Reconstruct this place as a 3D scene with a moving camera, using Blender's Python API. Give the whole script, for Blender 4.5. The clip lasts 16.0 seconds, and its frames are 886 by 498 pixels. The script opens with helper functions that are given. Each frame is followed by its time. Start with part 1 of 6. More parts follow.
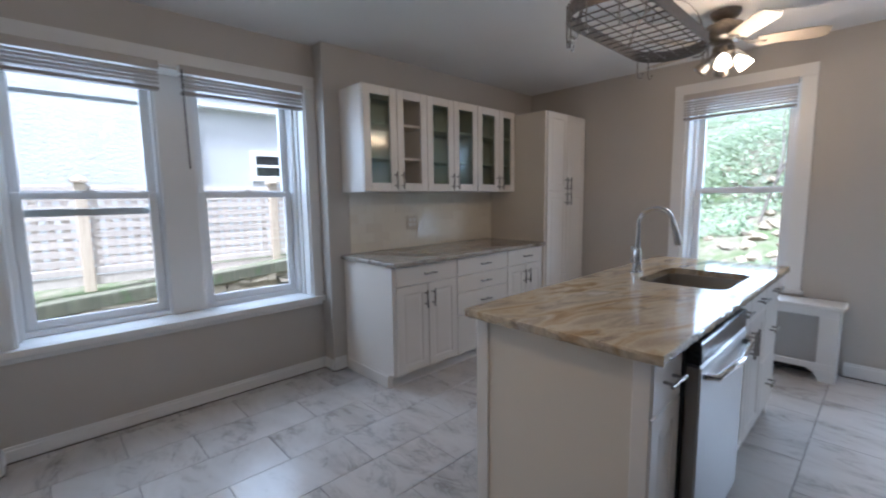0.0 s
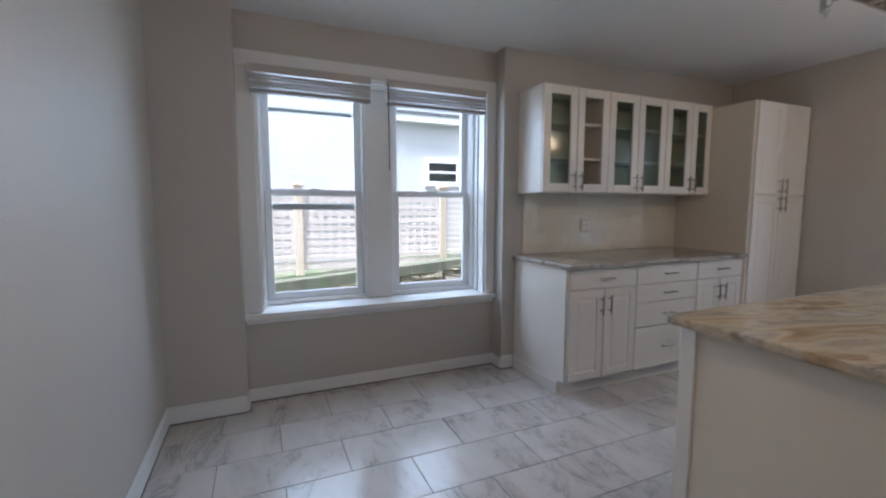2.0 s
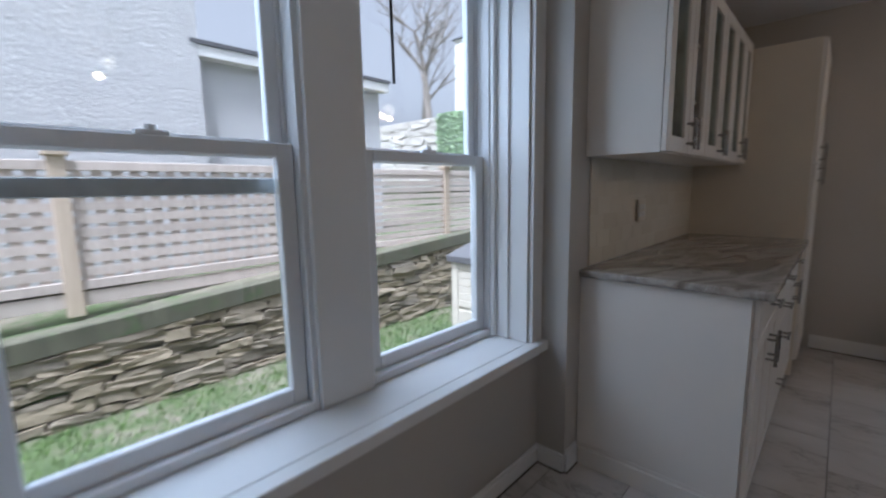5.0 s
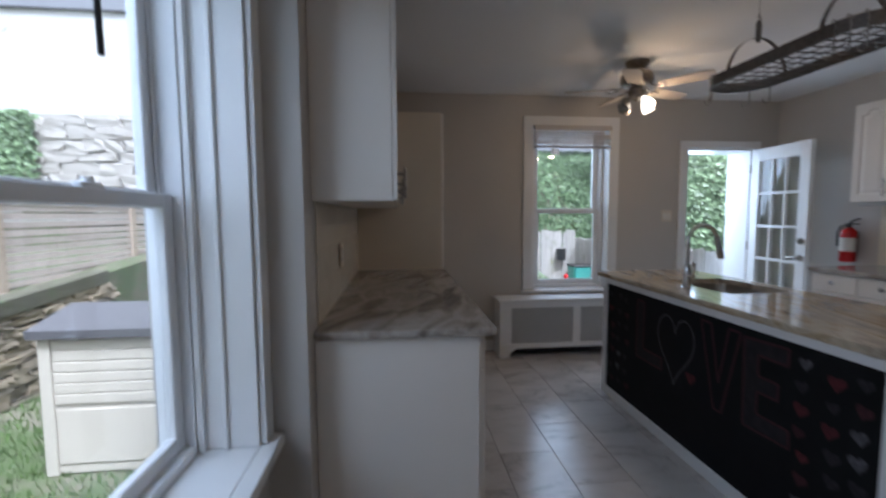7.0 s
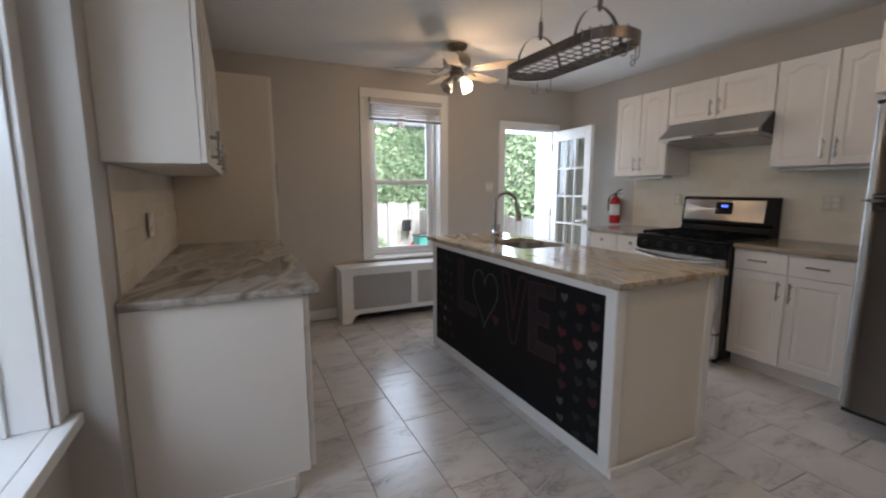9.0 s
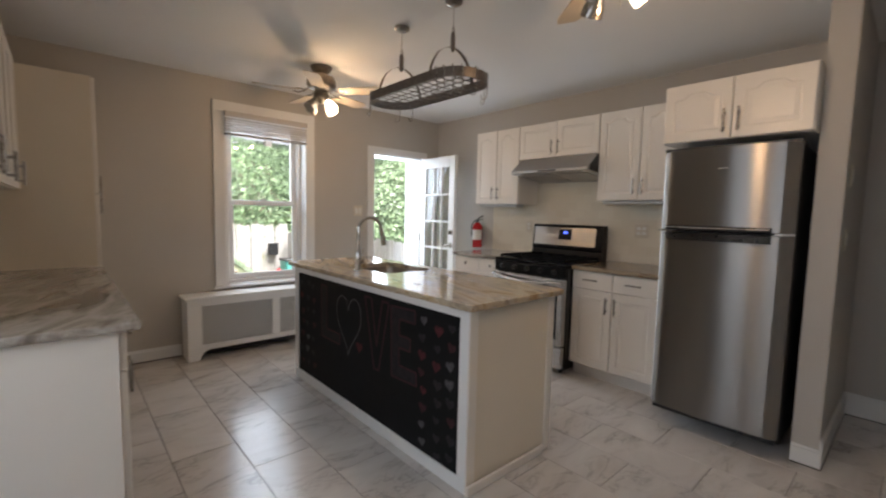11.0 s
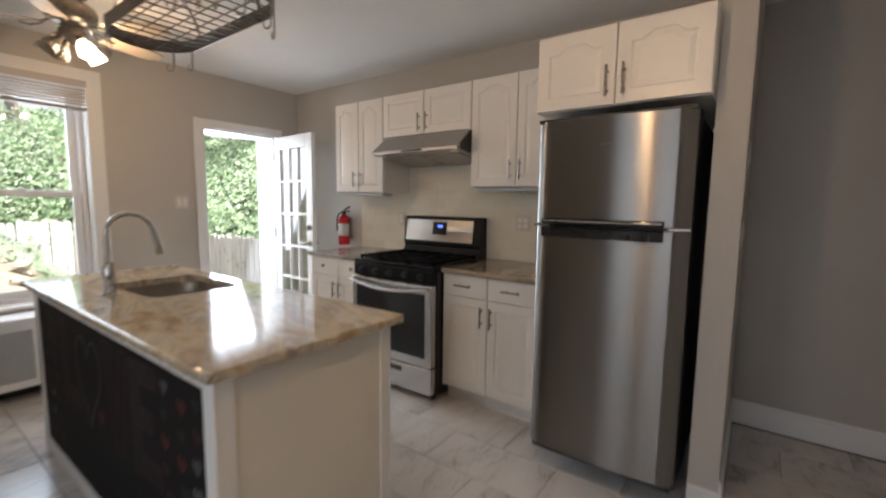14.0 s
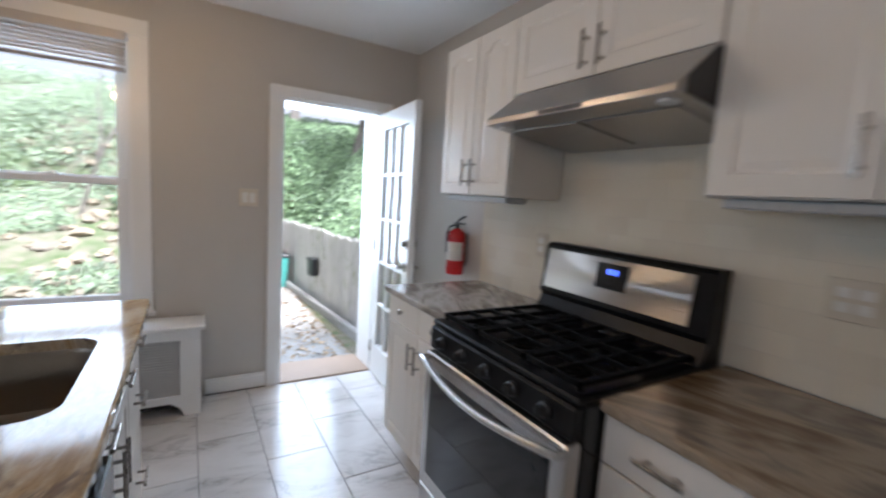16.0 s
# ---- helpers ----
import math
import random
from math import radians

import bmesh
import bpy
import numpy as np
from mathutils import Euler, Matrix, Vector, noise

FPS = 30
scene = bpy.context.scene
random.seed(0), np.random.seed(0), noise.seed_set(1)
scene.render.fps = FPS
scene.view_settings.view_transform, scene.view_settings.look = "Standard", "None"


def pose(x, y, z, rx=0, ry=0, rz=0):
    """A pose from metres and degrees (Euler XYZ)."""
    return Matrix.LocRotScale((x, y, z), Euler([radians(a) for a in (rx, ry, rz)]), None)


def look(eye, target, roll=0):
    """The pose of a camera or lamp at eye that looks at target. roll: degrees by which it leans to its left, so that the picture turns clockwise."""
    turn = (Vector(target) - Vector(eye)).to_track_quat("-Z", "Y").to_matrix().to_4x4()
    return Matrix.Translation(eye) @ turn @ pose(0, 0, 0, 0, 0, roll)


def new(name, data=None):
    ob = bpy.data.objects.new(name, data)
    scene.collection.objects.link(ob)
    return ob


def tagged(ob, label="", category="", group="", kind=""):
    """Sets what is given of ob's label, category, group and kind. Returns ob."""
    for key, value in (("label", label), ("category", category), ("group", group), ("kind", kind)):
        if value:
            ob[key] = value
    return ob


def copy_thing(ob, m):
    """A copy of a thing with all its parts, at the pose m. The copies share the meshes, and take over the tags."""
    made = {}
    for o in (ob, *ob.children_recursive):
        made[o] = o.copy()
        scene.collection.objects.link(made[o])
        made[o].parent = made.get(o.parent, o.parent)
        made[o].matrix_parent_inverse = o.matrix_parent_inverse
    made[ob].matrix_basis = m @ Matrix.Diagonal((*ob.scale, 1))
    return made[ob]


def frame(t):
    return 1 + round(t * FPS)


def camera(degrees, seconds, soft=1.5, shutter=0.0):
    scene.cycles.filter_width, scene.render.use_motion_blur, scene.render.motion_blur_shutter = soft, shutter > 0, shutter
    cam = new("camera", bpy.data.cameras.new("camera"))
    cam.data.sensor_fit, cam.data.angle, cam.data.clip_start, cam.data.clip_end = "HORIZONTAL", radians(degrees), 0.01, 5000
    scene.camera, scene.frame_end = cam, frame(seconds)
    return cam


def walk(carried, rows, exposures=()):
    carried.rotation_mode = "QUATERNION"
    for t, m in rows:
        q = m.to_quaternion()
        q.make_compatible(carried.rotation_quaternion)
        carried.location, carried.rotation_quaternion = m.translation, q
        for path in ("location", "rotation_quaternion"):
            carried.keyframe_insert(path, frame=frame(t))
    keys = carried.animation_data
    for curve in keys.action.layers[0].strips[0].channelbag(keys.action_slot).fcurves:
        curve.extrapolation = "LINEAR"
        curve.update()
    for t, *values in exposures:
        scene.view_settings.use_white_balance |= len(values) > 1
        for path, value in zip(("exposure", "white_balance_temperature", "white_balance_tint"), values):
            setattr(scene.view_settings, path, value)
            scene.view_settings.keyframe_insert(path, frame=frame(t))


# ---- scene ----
cam = camera(92.0, 16.0, 2.1, 0.6)
EXPOSURES = [(0, 1.60, 5250, 13), (1.5, 1.64, 5350, 13), (3, 1.42, 5350, 13), (5.5, 0.66, 5400, 14), (6.2, 0.58, 5400, 14), (7, 0.72, 5400, 14), (8, 1.1, 5750, 15), (9, 1.40, 6000, 15), (11.5, 1.58, 6500, 15), (13.5, 1.66, 6500, 15), (15, 1.64, 6500, 14), (16, 1.50, 5750, 14)]
PATH = [
    (0, (2.924, -1.778, 1.344), (1.483, -0.412, 1.106), -0.8),
    (0.5, (2.946, -1.815, 1.34), (1.381, -0.587, 1.127), -0.8),
    (1, (2.936, -1.867, 1.348), (1.26, -0.788, 1.179), -0.8),
    (1.5, (2.912, -1.906, 1.35), (1.146, -0.978, 1.207), -0.8),
    (2, (2.845, -1.915, 1.293), (1.018, -1.128, 1.094), 0.1),
    (2.5, (2.568, -1.942, 1.274), (0.741, -1.168, 1.026), -0.6),
    (3, (2.247, -1.974, 1.221), (0.419, -1.201, 0.971), -0.5),
    (3.2, (2.134, -1.91, 1.227), (0.245, -1.297, 0.986), -0.1),
    (5.5, (0.522, -1.762, 1.315), (-0.578, -0.104, 1.112), 1.0),
    (6, (0.359, -1.614, 1.391), (-0.46, 0.211, 1.363), 3.3),
    (6.5, (0.27, -1.618, 1.41), (0.148, 0.379, 1.412), 0.8),
    (7, (0.294, -1.655, 1.34), (0.507, 0.327, 1.182), -0.3),
    (7.5, (0.325, -1.739, 1.282), (0.718, 0.207, 1.038), 0.8),
    (8, (0.345, -1.797, 1.28), (0.927, 0.103, 1.055), 0.6),
    (8.5, (0.371, -1.824, 1.278), (1.11, 0.017, 1.021), 1.0),
    (9, (0.391, -1.846, 1.305), (1.242, -0.058, 1.025), -0.1),
    (11.5, (0.491, -1.883, 1.315), (1.95, -0.522, 1.182), 1.8),
    (12, (0.511, -1.874, 1.318), (2.087, -0.649, 1.199), 1.8),
    (12.5, (0.537, -1.851, 1.311), (2.181, -0.722, 1.162), 1.3),
    (13, (0.609, -1.836, 1.285), (2.282, -0.777, 1.003), 0.7),
    (13.5, (0.916, -1.774, 1.276), (2.534, -0.633, 0.989), 2.0),
    (14, (1.325, -1.66, 1.337), (2.928, -0.483, 1.125), 0.7),
    (14.5, (1.613, -1.474, 1.362), (3.246, -0.325, 1.243), 1.0),
    (15, (2.024, -1.271, 1.424), (3.497, 0.077, 1.303), 2.4),
    (15.5, (2.358, -0.998, 1.412), (3.716, 0.46, 1.241), 2.6),
    (16, (2.669, -0.674, 1.403), (3.688, 1.029, 1.164), 3.7),
]
walk(cam, [(t, look(eye, target, roll)) for t, eye, target, roll in PATH], EXPOSURES)

# ---- light ----
world = bpy.data.worlds.new("sky")
scene.world = world
world.use_nodes = True
wn, wl = world.node_tree.nodes, world.node_tree.links
wn.clear()
w_out, w_bg, w_sky = wn.new("ShaderNodeOutputWorld"), wn.new("ShaderNodeBackground"), wn.new("ShaderNodeTexSky")
w_sky.sky_type, w_sky.sun_disc = "NISHITA", False
w_sky.sun_elevation, w_sky.sun_rotation = radians(66.5), radians(153)
w_sky.dust_density, w_sky.air_density = 7.0, 1.0
w_mix = wn.new("ShaderNodeHueSaturation")
w_mix.inputs["Saturation"].default_value = 0.15
wl.new(w_sky.outputs[0], w_mix.inputs["Color"])
wl.new(w_mix.outputs[0], w_bg.inputs["Color"])
w_bg.inputs["Strength"].default_value = 0.15
wl.new(w_bg.outputs[0], w_out.inputs[0])


def lamp(name, kind, m, energy, color, **more):
    data = bpy.data.lights.new(name, kind)
    data.energy, data.color = energy, color
    for key, value in more.items():
        if key == "size":
            data.size = value
        elif key == "size_y":
            data.shape = "RECTANGLE"
            data.size_y = value
        elif key == "radius":
            data.shadow_soft_size = value
        elif key == "angle":
            data.angle = value
    ob = new(name, data)
    ob.matrix_world = m
    return ob


lamp("sun", "SUN", look((3.5, -7, 18), (0, 0, 0)), 4.3, (1.0, 0.97, 0.92), angle=radians(16))
SKYLIGHT = (0.74, 0.87, 1.0)
lamp("window_light_west", "AREA", look((-0.85, -1.09, 1.85), (1.2, -1.09, 0.45)), 14, SKYLIGHT, size=1.9, size_y=1.3)
lamp("window_light_north", "AREA", look((2.0, 3.15, 1.85), (2.0, 1.2, 0.6)), 10, SKYLIGHT, size=0.9, size_y=1.35)
lamp("door_light", "AREA", look((3.55, 3.2, 1.5), (3.55, 1.0, 0.3)), 18, SKYLIGHT, size=0.75, size_y=1.9)


# ---- materials ----
def material(name):
    m = bpy.data.materials.new(name)
    m.use_nodes = True
    nt = m.node_tree
    return m, nt.nodes, nt.links, nt.nodes["Principled BSDF"]


def coords(n, l, scale=1.0, stretch=(1, 1, 1), space="Object"):
    tc, mp = n.new("ShaderNodeTexCoord"), n.new("ShaderNodeMapping")
    mp.inputs["Scale"].default_value = (scale * stretch[0], scale * stretch[1], scale * stretch[2])
    l.new(tc.outputs[space], mp.inputs["Vector"])
    return mp.outputs["Vector"]


def world_coords(n, l, scale=1.0, stretch=(1, 1, 1)):
    g, mp = n.new("ShaderNodeNewGeometry"), n.new("ShaderNodeMapping")
    mp.inputs["Scale"].default_value = (scale * stretch[0], scale * stretch[1], scale * stretch[2])
    l.new(g.outputs["Position"], mp.inputs["Vector"])
    return mp.outputs["Vector"]


def noise_tex(n, l, vec, scale, detail=4, rough=0.55, distort=0.0):
    t = n.new("ShaderNodeTexNoise")
    t.inputs["Scale"].default_value, t.inputs["Detail"].default_value = scale, detail
    t.inputs["Roughness"].default_value, t.inputs["Distortion"].default_value = rough, distort
    l.new(vec, t.inputs["Vector"])
    return t.outputs["Fac"]


def ramp(n, l, fac, stops):
    r = n.new("ShaderNodeValToRGB")
    while len(r.color_ramp.elements) < len(stops):
        r.color_ramp.elements.new(0.5)
    for e, (p, c) in zip(r.color_ramp.elements, stops):
        e.position, e.color = p, (*c, 1)
    l.new(fac, r.inputs["Fac"])
    return r.outputs["Color"]


def mix(n, l, fac, a, b, kind="MIX"):
    m = n.new("ShaderNodeMix")
    m.data_type, m.blend_type = "RGBA", kind
    for sock, v in ((m.inputs["Factor"], fac), (m.inputs["A"], a), (m.inputs["B"], b)):
        if isinstance(v, (int, float)):
            sock.default_value = v
        elif isinstance(v, tuple):
            sock.default_value = (*v, 1)
        else:
            l.new(v, sock)
    return m.outputs["Result"]


def bump(n, l, p, height, strength=0.2, dist=0.002):
    b = n.new("ShaderNodeBump")
    b.inputs["Strength"].default_value, b.inputs["Distance"].default_value = strength, dist
    l.new(height, b.inputs["Height"])
    l.new(b.outputs["Normal"], p.inputs["Normal"])


def to_rough(n, l, p, fac, low, high):
    r = n.new("ShaderNodeMapRange")
    r.inputs["To Min"].default_value, r.inputs["To Max"].default_value = low, high
    l.new(fac, r.inputs["Value"])
    l.new(r.outputs["Result"], p.inputs["Roughness"])


def painted(name, color, rough=0.5, vary=0.05, grain=220, relief=0.08, dirt=None):
    """Paint with roller grain and faint cloudy unevenness."""
    m, n, l, p = material(name)
    v = world_coords(n, l)
    big, fine = noise_tex(n, l, v, 1.6, 5), noise_tex(n, l, v, grain, 2)
    dark = tuple(c * (1 - vary) for c in color)
    lite = tuple(min(1, c * (1 + vary)) for c in color)
    c = ramp(n, l, big, [(0.3, dark), (0.7, lite)])
    if dirt:
        c = mix(n, l, ramp(n, l, noise_tex(n, l, v, 7, 8, 0.7), [(0.55, (0, 0, 0)), (0.75, (1, 1, 1))]), c, dirt)
    l.new(c, p.inputs["Base Color"])
    to_rough(n, l, p, big, rough - 0.06, rough + 0.06)
    bump(n, l, p, fine, relief, 0.001)
    return m


def plain(name, color, rough=0.5, metal=0.0, vary=0.08, scale=30):
    m, n, l, p = material(name)
    f = noise_tex(n, l, world_coords(n, l), scale, 4)
    l.new(ramp(n, l, f, [(0.3, tuple(c * (1 - vary) for c in color)), (0.7, tuple(min(1, c * (1 + vary)) for c in color))]), p.inputs["Base Color"])
    to_rough(n, l, p, f, max(0.02, rough - 0.05), rough + 0.05)
    p.inputs["Metallic"].default_value = metal
    return m


def brushed(name, color, rough, stretch, turn=0.0, pull_out=0.88):
    m, n, l, p = material(name)
    f = noise_tex(n, l, world_coords(n, l, 1, stretch), 1.0, 3, 0.6)
    l.new(ramp(n, l, f, [(0.3, tuple(c * 0.94 for c in color)), (0.7, color)]), p.inputs["Base Color"])
    p.inputs["Metallic"].default_value = 1.0
    to_rough(n, l, p, f, rough - 0.02, rough + 0.03)
    tan = n.new("ShaderNodeTangent")
    tan.direction_type, tan.axis = "RADIAL", "Z"
    l.new(tan.outputs[0], p.inputs["Tangent"])
    p.inputs["Anisotropic"].default_value, p.inputs["Anisotropic Rotation"].default_value = pull_out, turn
    return m


WALL = painted("greige_wall_paint", (0.51, 0.482, 0.443), 0.55, 0.03)
CEIL = painted("white_ceiling_paint", (0.78, 0.78, 0.77), 0.8, 0.02)
TRIM = painted("white_trim_paint", (0.80, 0.80, 0.79), 0.35, 0.03, 120, 0.05)
CAB = painted("white_cabinet_foil", (0.80, 0.755, 0.695), 0.32, 0.02, 90, 0.02)
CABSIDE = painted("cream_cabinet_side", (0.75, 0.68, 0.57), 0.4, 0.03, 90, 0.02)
CABIN = painted("cabinet_interior", (0.72, 0.66, 0.56), 0.5, 0.03)
VINYL = painted("white_vinyl_sash", (0.80, 0.81, 0.82), 0.3, 0.03, 60, 0.02)
STORM = plain("grey_aluminium_screen_frame", (0.42, 0.45, 0.46), 0.4, 0.6)
STEEL = brushed("brushed_stainless_vertical", (0.25, 0.236, 0.224), 0.29, (420, 420, 1.2), 0.25, 1.0)
HOODSTEEL = brushed("range_hood_steel", (0.40, 0.385, 0.37), 0.28, (3, 3, 300))
STEELH = brushed("brushed_stainless_horizontal", (0.62, 0.61, 0.60), 0.24, (3, 3, 300))
SINK = brushed("brushed_sink_steel", (0.30, 0.26, 0.215), 0.32, (90, 90, 90))
CHROME = plain("chrome", (0.62, 0.62, 0.62), 0.07, 1.0, 0.02)
NICKEL = plain("brushed_nickel", (0.34, 0.315, 0.285), 0.28, 1.0, 0.06, 120)
BRONZE = plain("antique_pewter", (0.28, 0.24, 0.20), 0.3, 1.0, 0.2, 40)
RACK = plain("grey_hammered_steel", (0.21, 0.185, 0.165), 0.38, 0.85, 0.2, 60)
BLACK = plain("black_enamel", (0.012, 0.012, 0.013), 0.16, 0, 0.3)
BLACKM = plain("black_plastic", (0.018, 0.018, 0.019), 0.45, 0, 0.2)
IRON = plain("cast_iron", (0.005, 0.005, 0.005), 0.75, 0, 0.3, 200)
IRON.node_tree.nodes["Principled BSDF"].inputs["Specular IOR Level"].default_value = 0.12
FASCIA = brushed("brushed_fascia_steel", (0.58, 0.565, 0.55), 0.28, (3, 3, 300), 0.25, 1.0)
OVENGLASS = plain("dark_oven_glass", (0.02, 0.021, 0.023), 0.06, 0, 0.1)
RED = plain("red_enamel", (0.52, 0.012, 0.015), 0.22, 0, 0.1)
LABELW = plain("white_label", (0.75, 0.74, 0.70), 0.5)
BLIND = painted("offwhite_blind_slats", (0.50, 0.47, 0.44), 0.5, 0.06, 60)
# darker copy of the blind colour: the backlit rail's shade is painted in
RAIL = painted("shaded_blind_rail", (0.30, 0.27, 0.25), 0.5, 0.06, 60)
OUTLET = plain("ivory_plastic", (0.64, 0.58, 0.48), 0.35, 0, 0.03)
GRILLE = plain("grey_radiator_mesh", (0.50, 0.50, 0.49), 0.5, 0.2)
ENAMEL = plain("matt_black_enamel", (0.005, 0.005, 0.0055), 0.34, 0, 0.3)
ENAMEL.node_tree.nodes["Principled BSDF"].inputs["Specular IOR Level"].default_value = 0.2
BLADE = painted("pale_fan_blade", (0.46, 0.40, 0.32), 0.4, 0.08)
JOINT = plain("grimy_shadow_joint", (0.09, 0.08, 0.07), 0.8, 0, 0.3, 60)
RUBBER = plain("dark_gap", (0.02, 0.02, 0.02), 0.7)


def glass_mat(name, tint=(0.97, 0.98, 0.98), rough=0.0):
    m, n, l, p = material(name)
    n.remove(p)
    out = [x for x in n if x.type == "OUTPUT_MATERIAL"][0]
    tr, gl, mx, fr = n.new("ShaderNodeBsdfTransparent"), n.new("ShaderNodeBsdfGlossy"), n.new("ShaderNodeMixShader"), n.new("ShaderNodeLayerWeight")
    pw, ma = n.new("ShaderNodeMath"), n.new("ShaderNodeMath")
    pw.operation, ma.operation = "POWER", "MULTIPLY_ADD"
    pw.inputs[1].default_value, ma.inputs[1].default_value, ma.inputs[2].default_value = 4.0, 0.75, 0.03
    tr.inputs["Color"].default_value = (*tint, 1)
    gl.inputs["Roughness"].default_value = rough
    fr.inputs["Blend"].default_value = 0.5
    l.new(fr.outputs["Facing"], pw.inputs[0])
    l.new(pw.outputs[0], ma.inputs[0])
    l.new(ma.outputs[0], mx.inputs[0])
    l.new(tr.outputs[0], mx.inputs[1])
    l.new(gl.outputs[0], mx.inputs[2])
    l.new(mx.outputs[0], out.inputs["Surface"])
    return m


GLASS = glass_mat("window_glass")
CABGLASS = glass_mat("frosted_green_glass", (0.70, 0.79, 0.76), 0.12)


def glow(name, color, strength):
    m, n, l, p = material(name)
    p.inputs["Base Color"].default_value = (*color, 1)
    p.inputs["Emission Color"].default_value = (*color, 1)
    p.inputs["Emission Strength"].default_value = strength
    return m


BULB = glow("lit_frosted_shade", (1.0, 0.86, 0.62), 2.6)
BLUELED = glow("blue_display", (0.08, 0.15, 1.0), 1.2)


def marble_tile():
    m, n, l, p = material("grey_veined_porcelain")
    info = n.new("ShaderNodeObjectInfo")
    off = n.new("ShaderNodeVectorMath")
    off.operation = "MULTIPLY_ADD"
    comb = n.new("ShaderNodeCombineXYZ")
    l.new(info.outputs["Random"], comb.inputs[0])
    l.new(info.outputs["Random"], comb.inputs[1])
    l.new(comb.outputs[0], off.inputs[0])
    off.inputs[1].default_value = (37, 61, 0)
    l.new(world_coords(n, l), off.inputs[2])
    mp = n.new("ShaderNodeMapping")
    mp.inputs["Rotation"].default_value = (0, 0, radians(38))
    mp.inputs["Scale"].default_value = (0.8, 1.9, 1)
    l.new(off.outputs[0], mp.inputs["Vector"])
    v = mp.outputs["Vector"]
    cloud = noise_tex(n, l, v, 2.2, 6, 0.6, 0.8)
    vein = noise_tex(n, l, v, 2.8, 8, 0.62, 1.6)
    a = n.new("ShaderNodeMath")
    a.operation = "SUBTRACT"
    l.new(vein, a.inputs[0])
    a.inputs[1].default_value = 0.5
    b = n.new("ShaderNodeMath")
    b.operation = "ABSOLUTE"
    l.new(a.outputs[0], b.inputs[0])
    lines = ramp(n, l, b.outputs[0], [(0.0, (1, 1, 1)), (0.04, (0, 0, 0))])
    base = ramp(n, l, cloud, [(0.25, (0.43, 0.40, 0.375)), (0.45, (0.575, 0.545, 0.515)), (0.75, (0.68, 0.655, 0.625))])
    gate = mix(n, l, 1.0, lines, ramp(n, l, cloud, [(0.36, (0.85, 0.85, 0.85)), (0.54, (0.0, 0.0, 0.0))]), "MULTIPLY")
    l.new(mix(n, l, gate, base, (0.31, 0.285, 0.262)), p.inputs["Base Color"])
    to_rough(n, l, p, cloud, 0.14, 0.27)
    bump(n, l, p, vein, 0.03, 0.001)
    return m


TILE = marble_tile()
GROUT = painted("grey_grout", (0.20, 0.185, 0.17), 0.85, 0.15, 300, 0.3)


def granite(name, angle, tones):
    """Streaked granite, its grain turned from the y axis by the angle: long warped bands, darker threads and fine crystal speckle."""
    m, n, l, p = material(name)
    g, turn, mp = n.new("ShaderNodeNewGeometry"), n.new("ShaderNodeMapping"), n.new("ShaderNodeMapping")
    turn.inputs["Rotation"].default_value = (0, 0, radians(angle))
    mp.inputs["Scale"].default_value = (2.3, 0.62, 1.6)
    l.new(g.outputs["Position"], turn.inputs["Vector"])
    l.new(turn.outputs["Vector"], mp.inputs["Vector"])
    v = mp.outputs["Vector"]
    band = noise_tex(n, l, v, 3.2, 8, 0.58, 0.9)
    thread = noise_tex(n, l, v, 4.4, 8, 0.66, 1.3)
    speck = noise_tex(n, l, world_coords(n, l), 160, 3)
    c = ramp(n, l, band, tones)
    c = mix(n, l, ramp(n, l, thread, [(0.56, (0, 0, 0)), (0.66, (0.8, 0.8, 0.8))]), c, (0.16, 0.12, 0.10))
    c = mix(n, l, 0.22, c, ramp(n, l, speck, [(0.35, (0.35, 0.33, 0.32)), (0.6, (1, 1, 1))]), "MULTIPLY")
    l.new(c, p.inputs["Base Color"])
    to_rough(n, l, p, speck, 0.06, 0.14)
    return m


GRANITE = granite("brown_streaked_granite", 14, [(0.28, (0.22, 0.13, 0.06)), (0.40, (0.42, 0.30, 0.165)), (0.50, (0.60, 0.51, 0.365)), (0.60, (0.42, 0.35, 0.26)), (0.72, (0.66, 0.60, 0.50))])
GRANITEB = granite("dark_brown_streaked_granite", -18, [(0.28, (0.10, 0.06, 0.035)), (0.40, (0.24, 0.165, 0.10)), (0.50, (0.40, 0.32, 0.23)), (0.60, (0.22, 0.17, 0.125)), (0.72, (0.46, 0.40, 0.33))])
GRANITEG = granite("grey_streaked_granite", 24, [(0.28, (0.12, 0.095, 0.08)), (0.42, (0.30, 0.26, 0.22)), (0.52, (0.50, 0.46, 0.41)), (0.62, (0.34, 0.30, 0.26)), (0.78, (0.60, 0.57, 0.52))])


def chalk_mat():
    m, n, l, p = material("chalkboard_paint")
    v = world_coords(n, l)
    smear = noise_tex(n, l, v, 5, 6, 0.7, 1.2)
    l.new(ramp(n, l, smear, [(0.45, (0.005, 0.005, 0.0055)), (0.8, (0.013, 0.0125, 0.013))]), p.inputs["Base Color"])
    to_rough(n, l, p, smear, 0.6, 0.85)
    p.inputs["Specular IOR Level"].default_value = 0.2
    return m


